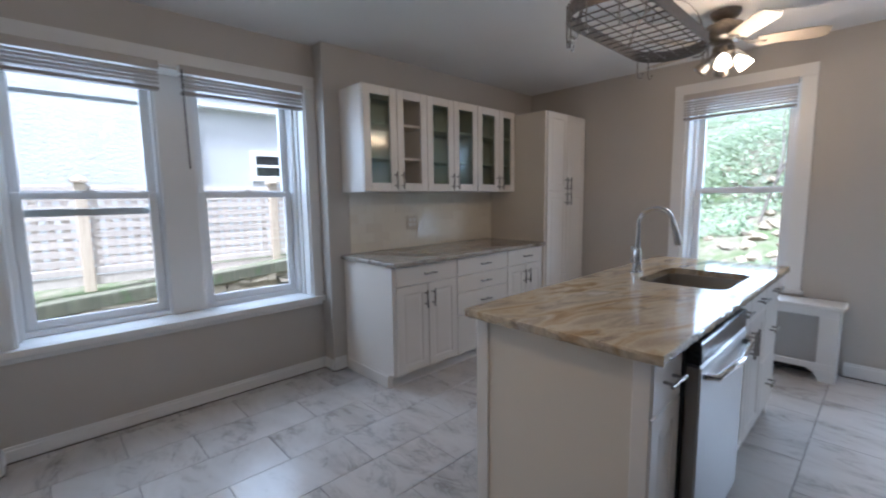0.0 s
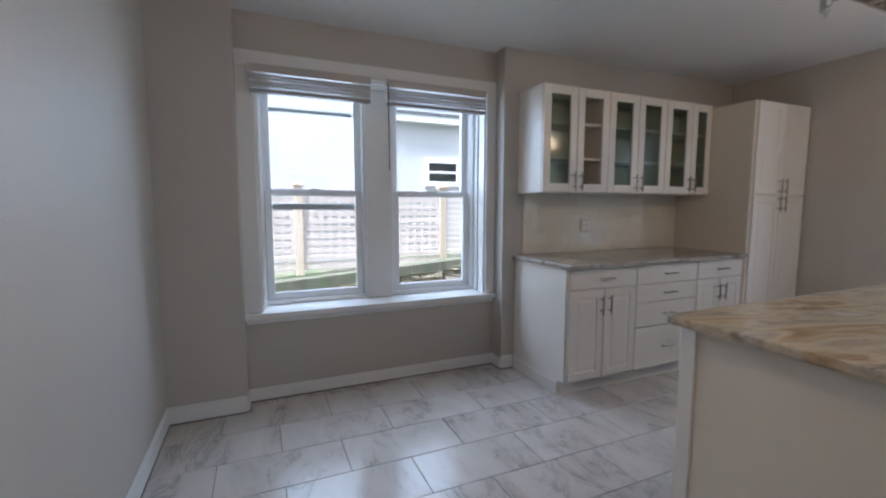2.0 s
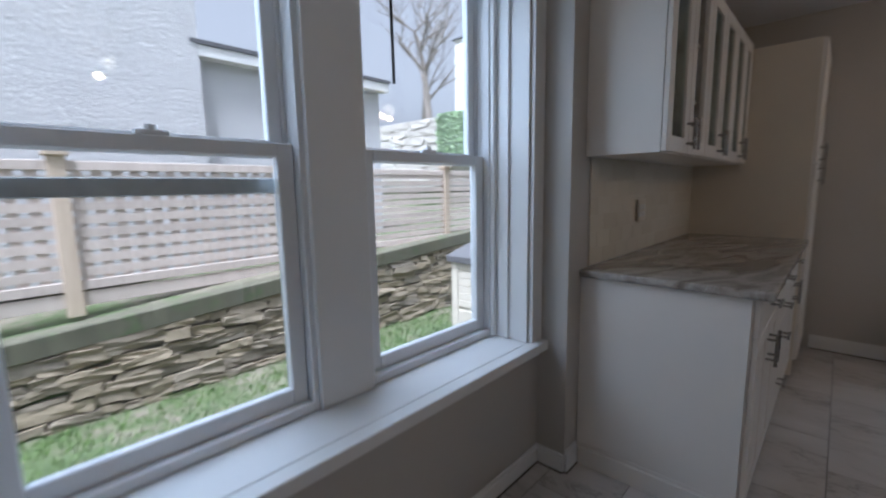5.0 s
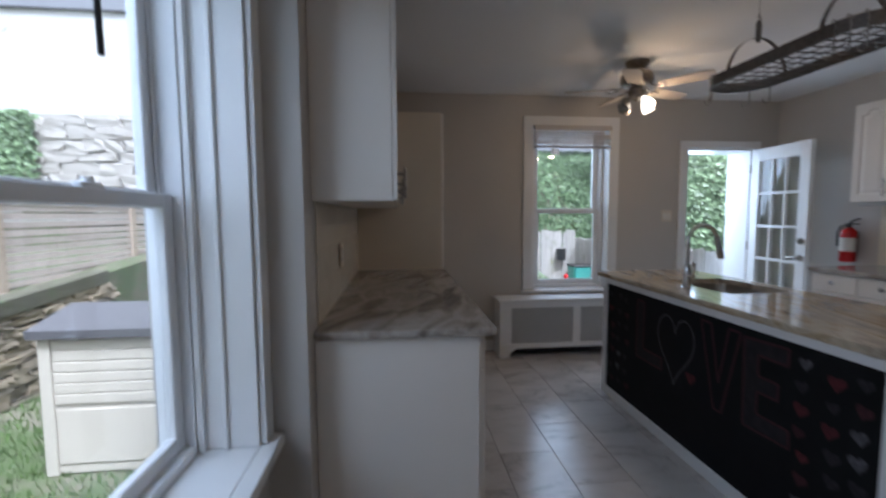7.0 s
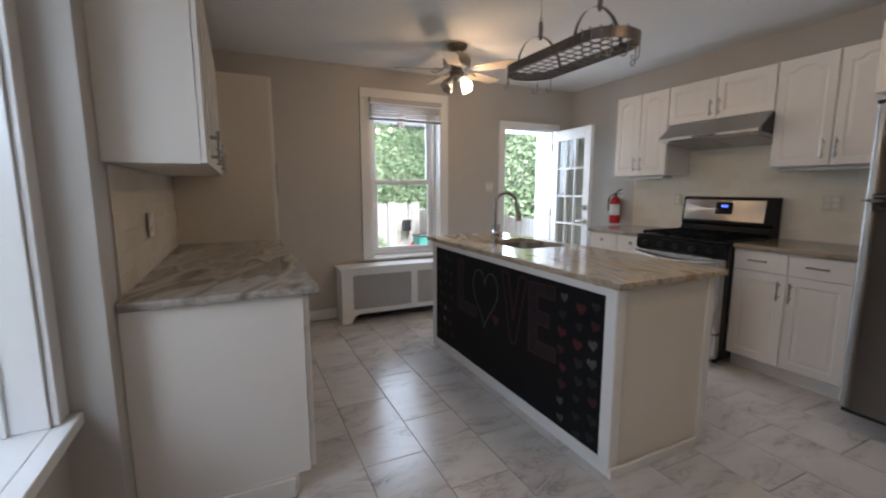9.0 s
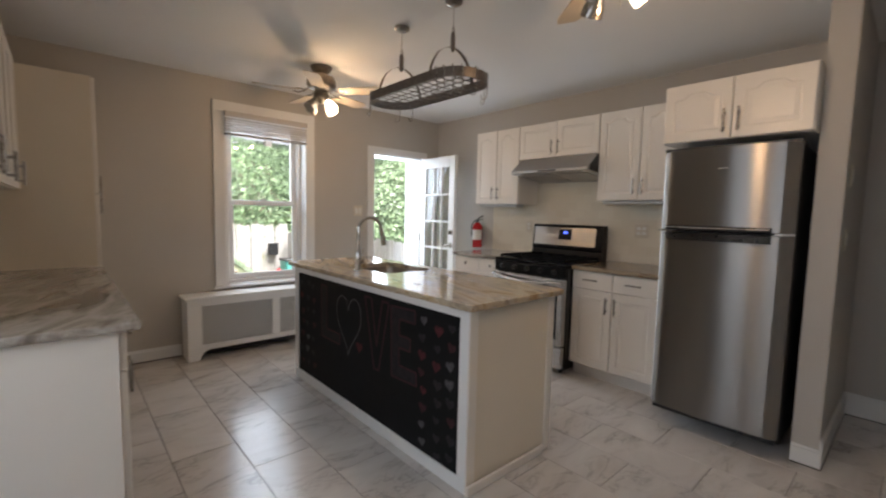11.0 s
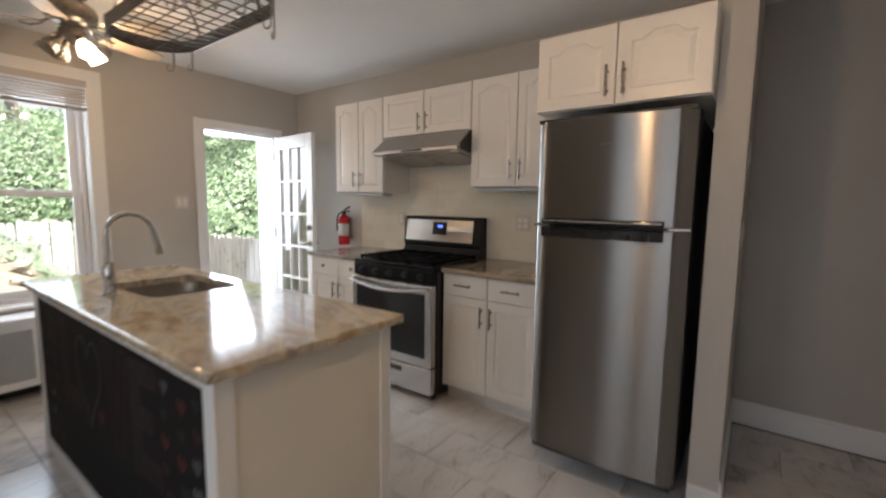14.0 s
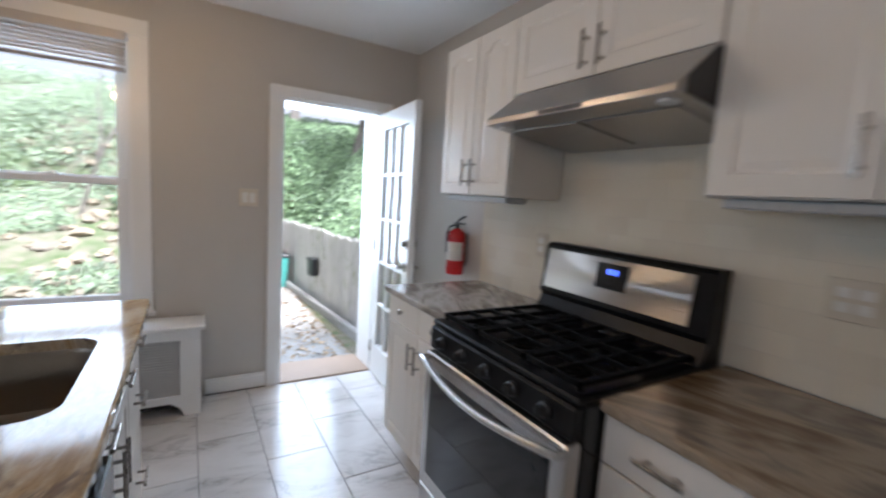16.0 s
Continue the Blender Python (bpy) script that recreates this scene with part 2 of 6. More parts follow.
CHALK = chalk_mat()
CHALKW = plain("white_chalk", (0.075, 0.075, 0.08), 0.9, 0, 0.5, 90)
CHALKD = plain("rubbed_grey_chalk", (0.017, 0.017, 0.0185), 0.9, 0, 0.6, 90)
CHALKR = plain("red_chalk", (0.075, 0.012, 0.014), 0.9, 0, 0.5, 90)
CHALKRD = plain("rubbed_red_chalk", (0.042, 0.011, 0.013), 0.9, 0, 0.6, 90)
CHALKS = plain("chalk_dust", (0.0115, 0.010, 0.0105), 0.9, 0, 0.6, 25)
DARKWOOD = plain("dark_red_floorboards", (0.05, 0.014, 0.011), 0.3, 0, 0.3, 12)


# ---- building blocks ----
def box(bm, x0, y0, z0, x1, y1, z1, bevel=0.0, segments=1):
    made = bmesh.ops.create_cube(bm, size=1)["verts"]
    for v in made:
        v.co = (x0 + (v.co.x + 0.5) * (x1 - x0), y0 + (v.co.y + 0.5) * (y1 - y0), z0 + (v.co.z + 0.5) * (z1 - z0))
    if bevel:
        edges = list({e for v in made for e in v.link_edges})
        bmesh.ops.bevel(bm, geom=edges, offset=bevel, segments=segments, affect="EDGES", profile=0.5)
    return bm


def cyl(bm, a, b, r, r2=None, n=14, caps=True):
    a, b = Vector(a), Vector(b)
    d = b - a
    m = Matrix.Translation((a + b) / 2) @ d.to_track_quat("Z", "Y").to_matrix().to_4x4()
    bmesh.ops.create_cone(bm, cap_ends=caps, segments=n, radius1=r, radius2=r if r2 is None else r2, depth=d.length, matrix=m)
    return bm


def tube(bm, pts, r, n=10, closed=False):
    """A round bar along points."""
    pts = [Vector(p) for p in pts]
    rings, count = [], len(pts)
    for i, p in enumerate(pts):
        if closed:
            d = pts[(i + 1) % count] - pts[i - 1]
        else:
            d = pts[min(i + 1, count - 1)] - pts[max(i - 1, 0)]
        d.normalize()
        up = Vector((0, 0, 1)) if abs(d.z) < 0.95 else Vector((0, 1, 0))
        s = d.cross(up).normalized()
        u = s.cross(d)
        rr = r[i] if isinstance(r, (list, tuple)) else r
        rings.append([bm.verts.new(p + s * rr * math.cos(2 * math.pi * k / n) + u * rr * math.sin(2 * math.pi * k / n)) for k in range(n)])
    for i in range(count if closed else count - 1):
        a, b = rings[i], rings[(i + 1) % count]
        for k in range(n):
            bm.faces.new((a[k], a[(k + 1) % n], b[(k + 1) % n], b[k]))
    if not closed:
        bm.faces.new(rings[0])
        bm.faces.new(list(reversed(rings[-1])))
    return bm


def lathe(bm, profile, at=(0, 0, 0), n=24, axis=None):
    """A turned shape from (radius, height) pairs."""
    m = Matrix.Translation(at)
    if axis is not None:
        m = m @ Vector(axis).to_track_quat("Z", "Y").to_matrix().to_4x4()
    rings = []
    for r, z in profile:
        rings.append([bm.verts.new(m @ Vector((max(r, 0.0004) * math.cos(2 * math.pi * k / n), max(r, 0.0004) * math.sin(2 * math.pi * k / n), z))) for k in range(n)])
    for a, b in zip(rings, rings[1:]):
        for k in range(n):
            bm.faces.new((a[k], a[(k + 1) % n], b[(k + 1) % n], b[k]))
    bm.faces.new(list(reversed(rings[0])))
    bm.faces.new(rings[-1])
    return bm


def finish(bm, name, mat, smooth=False):
    bmesh.ops.recalc_face_normals(bm, faces=bm.faces[:])
    me = bpy.data.meshes.new(name)
    bm.to_mesh(me)
    bm.free()
    me.materials.append(mat)
    if smooth:
        for f in me.polygons:
            f.use_smooth = True
        me.set_sharp_from_angle(angle=radians(40))
    return me


def part(name, bm, mat, parent, label="", smooth=False):
    ob = new(name, finish(bm, name, mat, smooth))
    ob.parent = parent
    if label:
        ob["label"] = label
    return ob


def piece(name, me, parent, at):
    ob = new(name, me)
    ob.parent = parent
    ob.location = at
    return ob


def thing(name, m, label, category, group="", kind=""):
    ob = new(name)
    ob.matrix_world = m
    ob.empty_display_size = 0.1
    return tagged(ob, label, category, group, kind)


def solid(name, bm, mat, label, category, kind="", m=None, smooth=False, group=""):
    ob = new(name, finish(bm, name, mat, smooth))
    if m is not None:
        ob.matrix_world = m
    return tagged(ob, label, category, group, kind)


def boxes(*rows, bevel=0.0):
    bm = bmesh.new()
    for r in rows:
        box(bm, *r, bevel=bevel)
    return bm


# ---- structure ----
CEILING, NORTH, EAST, WEST, SOUTH, BAY, ALCOVE = 2.475, 2.42, 4.20, -0.015, -2.455, -0.155, 4.455
STUB0, STUB1, STUBX = -1.605, -1.488, 3.43
OUT, OPEN0, OPEN1 = -0.47, -1.915, -0.262
WIN1, WIN2 = (-1.903, -1.165), (-0.985, -0.274)
SILLZ, HEADZ, SASH = 0.60, 2.15, -0.335

solid("wall_west", boxes(
    (OUT, -2.7, -0.3, WEST, -2.02, CEILING),
    (OUT, -0.18, -0.3, WEST, 2.75, CEILING),
    (OUT, -2.02, -0.3, BAY, -0.18, SILLZ - 0.045),
    (OUT, -2.02, HEADZ, BAY, -0.18, CEILING),
    (OUT, -2.02, SILLZ - 0.045, BAY, OPEN0, HEADZ),
    (OUT, OPEN1, SILLZ - 0.045, BAY, -0.18, HEADZ)),
    WALL, "greige painted wall with a recessed double window bay", "wall", "structure")
solid("wall_north", boxes(
    (WEST, NORTH, -0.3, 1.61, NORTH + 0.3, CEILING),
    (1.61, NORTH, -0.3, 2.38, NORTH + 0.3, 0.60),
    (1.61, NORTH, 2.19, 2.38, NORTH + 0.3, CEILING),
    (2.38, NORTH, -0.3, 3.20, NORTH + 0.3, CEILING),
    (3.20, NORTH, 2.0, 3.92, NORTH + 0.3, CEILING),
    (3.20, NORTH, -0.3, 3.92, NORTH + 0.3, -0.03),
    (3.92, NORTH, -0.3, 4.75, NORTH + 0.3, CEILING)),
    WALL, "greige painted wall with a window and the back door", "wall", "structure")
solid("wall_east", boxes((EAST, STUB1, -0.3, 4.75, NORTH, CEILING)), WALL, "greige painted wall behind the stove and fridge", "wall", "structure")
solid("wall_stub", boxes((STUBX, STUB0, 0.0, 4.75, STUB1, CEILING)), WALL, "short greige partition wall beside the fridge", "wall", "structure")
solid("wall_alcove", boxes((ALCOVE, -5.2, -0.3, 4.75, STUB0, CEILING)), WALL, "greige wall of the passage past the fridge", "wall", "structure")
solid("wall_south", boxes((WEST, SOUTH - 0.12, 0.0, 3.60, SOUTH, CEILING), (3.48, -5.2, 0.0, 3.60, SOUTH - 0.12, CEILING), (3.48, -5.32, -0.02, 4.75, -5.2, CEILING)), WALL, "greige wall ending at the passage to the hall", "wall", "structure")
solid("ceiling", boxes((-0.45, -5.32, CEILING, 4.75, NORTH + 0.3, CEILING + 0.12)), CEIL, "smooth white painted ceiling", "ceiling", "structure")
solid("roof", boxes((-0.6, -5.4, CEILING + 0.6, 4.9, NORTH + 0.5, CEILING + 0.8)), plain("roof_felt", (0.08, 0.08, 0.08), 0.9), "flat dark roof over the kitchen", "roof", "structure")
floor_hall = solid("floor_hall", boxes((3.60, -5.2, -0.1, ALCOVE, -2.47, 0.0)), DARKWOOD, "dark red-brown wooden hall floor", "floor", "structure")


def baseboard(runs, h):
    """Runs of (x0, y0, x1, y1, nx, ny): a board with a stepped top along the wall."""
    for x0, y0, x1, y1, nx, ny in runs:
        bm = bmesh.new()
        for t, z0, z1 in ((0.014, 0.0065, h - 0.018), (0.009, h - 0.018, h)):
            box(bm, min(x0, x1) + min(0, nx * t), min(y0, y1) + min(0, ny * t), z0, max(x0, x1) + max(0, nx * t), max(y0, y1) + max(0, ny * t), z1, bevel=0.002)
        # dark strip: the joint's grime and the board's shadow line, both as colour
        solid("trim_floor_joint", boxes((min(x0, x1) + min(0, nx * 0.0165), min(y0, y1) + min(0, ny * 0.0165), 0.0, max(x0, x1) + max(0, nx * 0.0165), max(y0, y1) + max(0, ny * 0.0165), 0.006)), JOINT, "dark strip for grime and the shadow line between baseboard and floor", "trim", "structure")
        solid("baseboard", bm, TRIM, "white painted baseboard along the wall", "baseboard", "structure")


baseboard([(BAY, -2.02, BAY, -0.18, 1, 0), (BAY, -2.02, WEST, -2.02, 0, 1), (BAY, -0.18, WEST, -0.18, 0, -1)], 0.088)
baseboard([
    (WEST, SOUTH, WEST, -2.02, 1, 0), (WEST, -0.18, WEST, -0.075, 1, 0),
    (WEST, SOUTH, 3.60, SOUTH, 0, 1), (3.60, -5.2, 3.60, SOUTH, 1, 0),
    (0.70, NORTH, 1.23, NORTH, 0, -1), (2.75, NORTH, 3.12, NORTH, 0, -1),
    (STUBX, STUB0 - 0.014, STUBX, STUB1, -1, 0)], 0.108)
baseboard([(ALCOVE, -5.2, ALCOVE, STUB0, -1, 0), (STUBX, STUB0, ALCOVE, STUB0, 0, -1)], 0.155)


# ---- windows ----
def double_hung(name, m, w, z0, z1, rail, label, screen=None):
    """A double-hung window in its own frame: x across, -y into the room."""
    win = thing(name, m, label, "window", "", "structure")
    d = 0.108
    part("window_frame", boxes((0, 0.0, z0, 0.028, d, z1), (w - 0.028, 0.0, z0, w, d, z1), (0.028, 0, z1 - 0.03, w - 0.028, d, z1), (0.028, 0, z0, w - 0.028, d, z0 + 0.03), (0.028, 0.062, z0 + 0.03, 0.04, 0.07, z1 - 0.03), (w - 0.04, 0.062, z0 + 0.03, w - 0.028, 0.07, z1 - 0.03), bevel=0.002), VINYL, win)
    for sash, y0, a, b in (("lower_sash", 0.03, z0 + 0.03, rail + 0.02), ("upper_sash", 0.072, rail - 0.02, z1 - 0.03)):
        s = 0.048
        low = part(sash, boxes((0.03, y0, a, 0.03 + s, y0 + 0.03, b), (w - 0.03 - s, y0, a, w - 0.03, y0 + 0.03, b), (0.03 + s, y0, b - 0.038, w - 0.03 - s, y0 + 0.03, b), (0.03 + s, y0, a, w - 0.03 - s, y0 + 0.03, a + 0.05), bevel=0.003), VINYL, win)
        pane = part("pane", boxes((0.03 + s - 0.004, y0 + 0.012, a + 0.046, w - 0.03 - s + 0.004, y0 + 0.017, b - 0.034)), GLASS, low)
        pane.visible_shadow = False
    bm = boxes((w / 2 - 0.035, 0.034, rail + 0.02, w / 2 + 0.035, 0.056, rail + 0.032), bevel=0.003)
    cyl(bm, (w / 2, 0.045, rail + 0.03), (w / 2, 0.045, rail + 0.043), 0.012)
    part("sash_lock", bm, VINYL, win)
    if screen:
        part("screen_frame", boxes((0.03, 0.1035, screen - 0.022, w - 0.03, 0.118, screen + 0.022), (0.028, 0.1035, z0 + 0.03, 0.052, 0.118, screen), (w - 0.052, 0.1035, z0 + 0.03, w - 0.028, 0.118, screen), bevel=0.002), STORM, win)
        part("storm_rail", boxes((0.03, 0.1035, z1 - 0.20, w - 0.03, 0.118, z1 - 0.17), bevel=0.002), STORM, win)
    return win


double_hung("window_1", pose(SASH, WIN1[0], 0, 0, 0, 90), WIN1[1] - WIN1[0], SILLZ, HEADZ, 1.385, "white vinyl double-hung window with a raised storm sash", 1.288)
double_hung("window_2", pose(SASH, WIN2[0], 0, 0, 0, 90), WIN2[1] - WIN2[0], SILLZ, HEADZ, 1.385, "white vinyl double-hung window beside the cabinets")
double_hung("window_3", pose(1.639, NORTH + 0.10, 0, 0, 0, 0), 0.737, 0.60, 2.19, 1.37, "white vinyl double-hung window above the radiator cover")

solid("trim_window_west", boxes(
    (BAY, -2.018, HEADZ, BAY + 0.022, -0.182, 2.245), (BAY, -2.018, SILLZ, BAY + 0.02, OPEN0, HEADZ), (BAY, OPEN1, SILLZ, BAY + 0.02, -0.182, HEADZ),
    (SASH, OPEN0, SILLZ, BAY, OPEN0 + 0.012, HEADZ), (SASH, OPEN1 - 0.012, SILLZ, BAY, OPEN1, HEADZ), (SASH, OPEN0 + 0.012, HEADZ - 0.012, BAY, OPEN1 - 0.012, HEADZ), bevel=0.002), TRIM, "white painted casing round the double window", "trim", "structure")
solid("trim_window_stop", boxes(
    (SASH + 0.001, OPEN0 + 0.0125, SILLZ, SASH + 0.02, OPEN0 + 0.034, HEADZ - 0.013), (SASH + 0.001, OPEN1 - 0.034, SILLZ, SASH + 0.02, OPEN1 - 0.0125, HEADZ - 0.013),
    (SASH + 0.075, OPEN0 + 0.0125, SILLZ, SASH + 0.088, OPEN0 + 0.024, HEADZ - 0.013), (SASH + 0.075, OPEN1 - 0.024, SILLZ, SASH + 0.088, OPEN1 - 0.0125, HEADZ - 0.013), bevel=0.002), TRIM, "white painted stop beads on the window jambs", "trim", "structure")
solid("trim_window_mullion", boxes((OUT + 0.01, WIN1[1], SILLZ, SASH - 0.004, WIN2[0], HEADZ - 0.013), (SASH - 0.003, WIN1[1] - 0.01, SILLZ, SASH + 0.018, WIN2[0] + 0.01, HEADZ - 0.013), bevel=0.002), TRIM, "broad white mullion between the two windows", "trim", "structure")
solid("window_sill_west", boxes((SASH - 0.02, OPEN0, SILLZ - 0.042, BAY - 0.0005, OPEN1, SILLZ - 0.002), (BAY, -2.019, SILLZ - 0.042, BAY + 0.055, -0.181, SILLZ - 0.002), (BAY, -2.01, SILLZ - 0.075, BAY + 0.018, -0.19, SILLZ - 0.044), bevel=0.003), TRIM, "white painted window stool under the double window", "window sill", "structure")
solid("trim_window_north", boxes(
    (1.515, NORTH - 0.022, 2.19, 2.475, NORTH, 2.28), (1.515, NORTH - 0.02, 0.60, 1.61, NORTH, 2.19), (2.38, NORTH - 0.02, 0.60, 2.475, NORTH, 2.19),
    (1.61, NORTH, 0.60, 1.636, NORTH + 0.1, 2.19), (2.378, NORTH, 0.60, 2.38, NORTH + 0.1, 2.19), (1.636, NORTH, 2.178, 2.378, NORTH + 0.1, 2.19), bevel=0.002), TRIM, "white painted casing round the window over the radiator", "trim", "structure")
solid("window_sill_north", boxes((1.50, NORTH - 0.04, 0.575, 2.49, NORTH + 0.1, 0.598), bevel=0.003), TRIM, "white painted window stool above the radiator cover", "window sill", "structure")


def blind(m, w, z0, z1, wand=0.0):
    """A raised blind: headrail behind a ridged valance, a loose stack of slats and a thick bottom rail hung a little lower."""
    b = thing("window_blind", m, "off-white slatted blind drawn up under the window head", "blind", "window blinds")
    part("headrail", boxes((0.004, 0.012, z1 - 0.04, w - 0.004, 0.05, z1), bevel=0.002), BLIND, b)
    part("valance", boxes((0.003, -0.004, z1 - 0.052, w - 0.003, 0.003, z1 - 0.004), bevel=0.002), BLIND, b, "flat pale valance")
    if wand:
        part("wand", tube(bmesh.new(), [(wand, -0.006, z1 - 0.03), (wand + 0.004, -0.012, 1.54)], 0.004, 8), RUBBER, b, "dark tilt wand")
    part("bottom_rail", boxes((0.008, 0.000, z0, w - 0.008, 0.05, z0 + 0.02), bevel=0.003), RAIL, b, "thick bottom rail in a darker tone for its shade")
    z, k = z0 + 0.034, 0
    while z < z1 - 0.062:
        j = 0.005 * math.sin(k * 2.3)
        tilt = 0.005 * math.sin(k * 1.1)
        bm = boxes((0.008, j, z, w - 0.008, 0.049 + j, z + 0.0135), bevel=0.002)
        for v in bm.verts:
            v.co.z += tilt * (v.co.x / w - 0.5) + (0.004 if v.co.y > 0.02 else 0.0)
        part("slat", bm, BLIND, b)
        z += 0.0205
        k += 1
    for x in (0.12, w / 2, w - 0.12):
        part("ladder_cord", tube(bmesh.new(), [(x, -0.0055, z1 - 0.05), (x, -0.0055, z0 + 0.01)], 0.0018, 6), BLIND, b)
    return b


blind(pose(BAY + 0.075, -1.945, 0, 0, 0, 90), 0.765, 1.988, 2.158)
blind(pose(BAY + 0.075, -1.08, 0, 0, 0, 90), 0.78, 1.985, 2.158, 0.012)
blind(pose(1.60, NORTH - 0.075, 0, 0, 0, 0), 0.775, 1.975, 2.19)

# ---- back door ----
solid("trim_door", boxes(
    (3.125, NORTH - 0.02, 0.0, 3.20, NORTH, 2.0), (3.92, NORTH - 0.02, 0.0, 3.995, NORTH, 2.0), (3.125, NORTH - 0.022, 2.0, 3.995, NORTH, 2.068),
    (3.20, NORTH, 0.0, 3.222, NORTH + 0.3, 2.0), (3.898, NORTH, 0.0, 3.92, NORTH + 0.3, 2.0), (3.222, NORTH, 1.978, 3.898, NORTH + 0.3, 2.0), bevel=0.002), TRIM, "white painted casing of the open back door", "trim", "structure")
solid("threshold", boxes((3.222, NORTH - 0.02, -0.03, 3.898, NORTH + 0.34, 0.012), bevel=0.004), painted("worn_wood_threshold", (0.34, 0.24, 0.17), 0.6, 0.15, 80, 0.2), "worn wooden door threshold", "threshold", "structure")


def french_door():
    d = thing("door_1", pose(3.895, NORTH - 0.025, 0.012, 0, 0, -94), "white fifteen-pane glazed back door standing open", "door", "", "structure")
    w, h, t = 0.68, 1.965, 0.042
    x0, x1, z0, z1 = 0.105, w - 0.105, 0.24, h - 0.12
    part("door_frame", boxes((0, 0, 0, x0, t, h), (x1, 0, 0, w, t, h), (x0, 0, 0, x1, t, z0), (x0, 0, z1, x1, t, h), bevel=0.003), TRIM, d)
    for i in range(1, 3):
        x = x0 + (x1 - x0) * i / 3
        part("muntin", boxes((x - 0.011, 0.004, z0, x + 0.011, t - 0.004, z1), bevel=0.003), TRIM, d)
    for j in range(1, 5):
        z = z0 + (z1 - z0) * j / 5
        part("muntin", boxes((x0, 0.005, z - 0.011, x1, t - 0.005, z + 0.011), bevel=0.003), TRIM, d)
    for i in range(3):
        for j in range(5):
            g = part("pane", boxes((x0 + (x1 - x0) * i / 3 + 0.009, t / 2 - 0.002, z0 + (z1 - z0) * j / 5 + 0.009, x0 + (x1 - x0) * (i + 1) / 3 - 0.009, t / 2 + 0.002, z0 + (z1 - z0) * (j + 1) / 5 - 0.009)), GLASS, d)
            g.visible_shadow = False
    for s in (-1, 1):
        y = -0.0 if s < 0 else t
        bm = bmesh.new()
        cyl(bm, (w - 0.05, y, 0.93), (w - 0.05, y + s * 0.012, 0.93), 0.03)
        cyl(bm, (w - 0.05, y, 0.93), (w - 0.05, y + s * 0.05, 0.93), 0.009)
        tube(bm, [(w - 0.05, y + s * 0.048, 0.93), (w - 0.09, y + s * 0.05, 0.932), (w - 0.155, y + s * 0.046, 0.927)], 0.009)
        part("door_handle", bm, NICKEL, d, "nickel lever handle", True)
        bm = bmesh.new()
        cyl(bm, (w - 0.05, y, 1.08), (w - 0.05, y + s * 0.016, 1.08), 0.03)
        box(bm, w - 0.055, y + (0.016 if s > 0 else -0.032), 1.062, w - 0.045, y + (0.032 if s > 0 else -0.016), 1.098)
        part("deadbolt", bm, NICKEL, d, "nickel deadbolt", True)
    for z in (0.2, 1.0, 1.78):
        part("hinge", cyl(bmesh.new(), (0.0, -0.006, z - 0.045), (0.0, -0.006, z + 0.045), 0.007), NICKEL, d)
    return d


french_door()


# ---- cabinets ----
def panel(w, h, t=0.02, rail=0.055, deep=0.0052, field=True, arch=0.0):
    """A door or drawer front from x 0..w, z 0..h, front at y = 0, back at y = t. A routed groove frames a raised field."""
    bm = bmesh.new()
    rings = [(0.0, t), (0.0, 0.003), (0.003, 0.0)]
    if field:
        rings += [(rail, 0.0), (rail + 0.006, deep), (rail + 0.014, deep), (rail + 0.032, 0.0015)]
    loops, top = [], 12 if arch else 1
    for k, (i, y) in enumerate(rings):
        pts = [(i, i), (w - i, i)]
        for s in range(top + 1):
            u = s / top
            bend = 0.0
            if arch and k >= 3:
                e = abs(2 * u - 1)
                bend = -arch * (0 if e < 0.35 else min(1, (e - 0.35) / 0.3) ** 2 * (3 - 2 * min(1, (e - 0.35) / 0.3)))
            pts.append((w - i - u * (w - 2 * i), h - i + bend))
        loops.append([bm.verts.new((x, y, z)) for x, z in pts])
    bm.faces.new(loops[0])
    for a, b in zip(loops, loops[1:]):
        for k in range(len(a)):
            bm.faces.new((a[k], a[(k + 1) % len(a)], b[(k + 1) % len(b)], b[k]))
    bm.faces.new(loops[-1])
    return bm


def moved(bm, x, y, z):
    bmesh.ops.translate(bm, verts=bm.verts[:], vec=(x, y, z))
    return bm


def pull(x, y, z, length=0.14, upright=True):
    """A bar pull standing off a front whose face is at y."""
    bm, h = bmesh.new(), length / 2
    ax = (0, 0, 1) if upright else (1, 0, 0)
    a = (x - ax[0] * h, y - 0.032, z - ax[2] * h)
    b = (x + ax[0] * h, y - 0.032, z + ax[2] * h)
    cyl(bm, a, b, 0.006, n=10)
    for s in (-0.62, 0.62):
        p = (x + ax[0] * h * s, y - 0.032, z + ax[2] * h * s)
        cyl(bm, p, (p[0], y, p[2]), 0.005, n=8)
    return bm


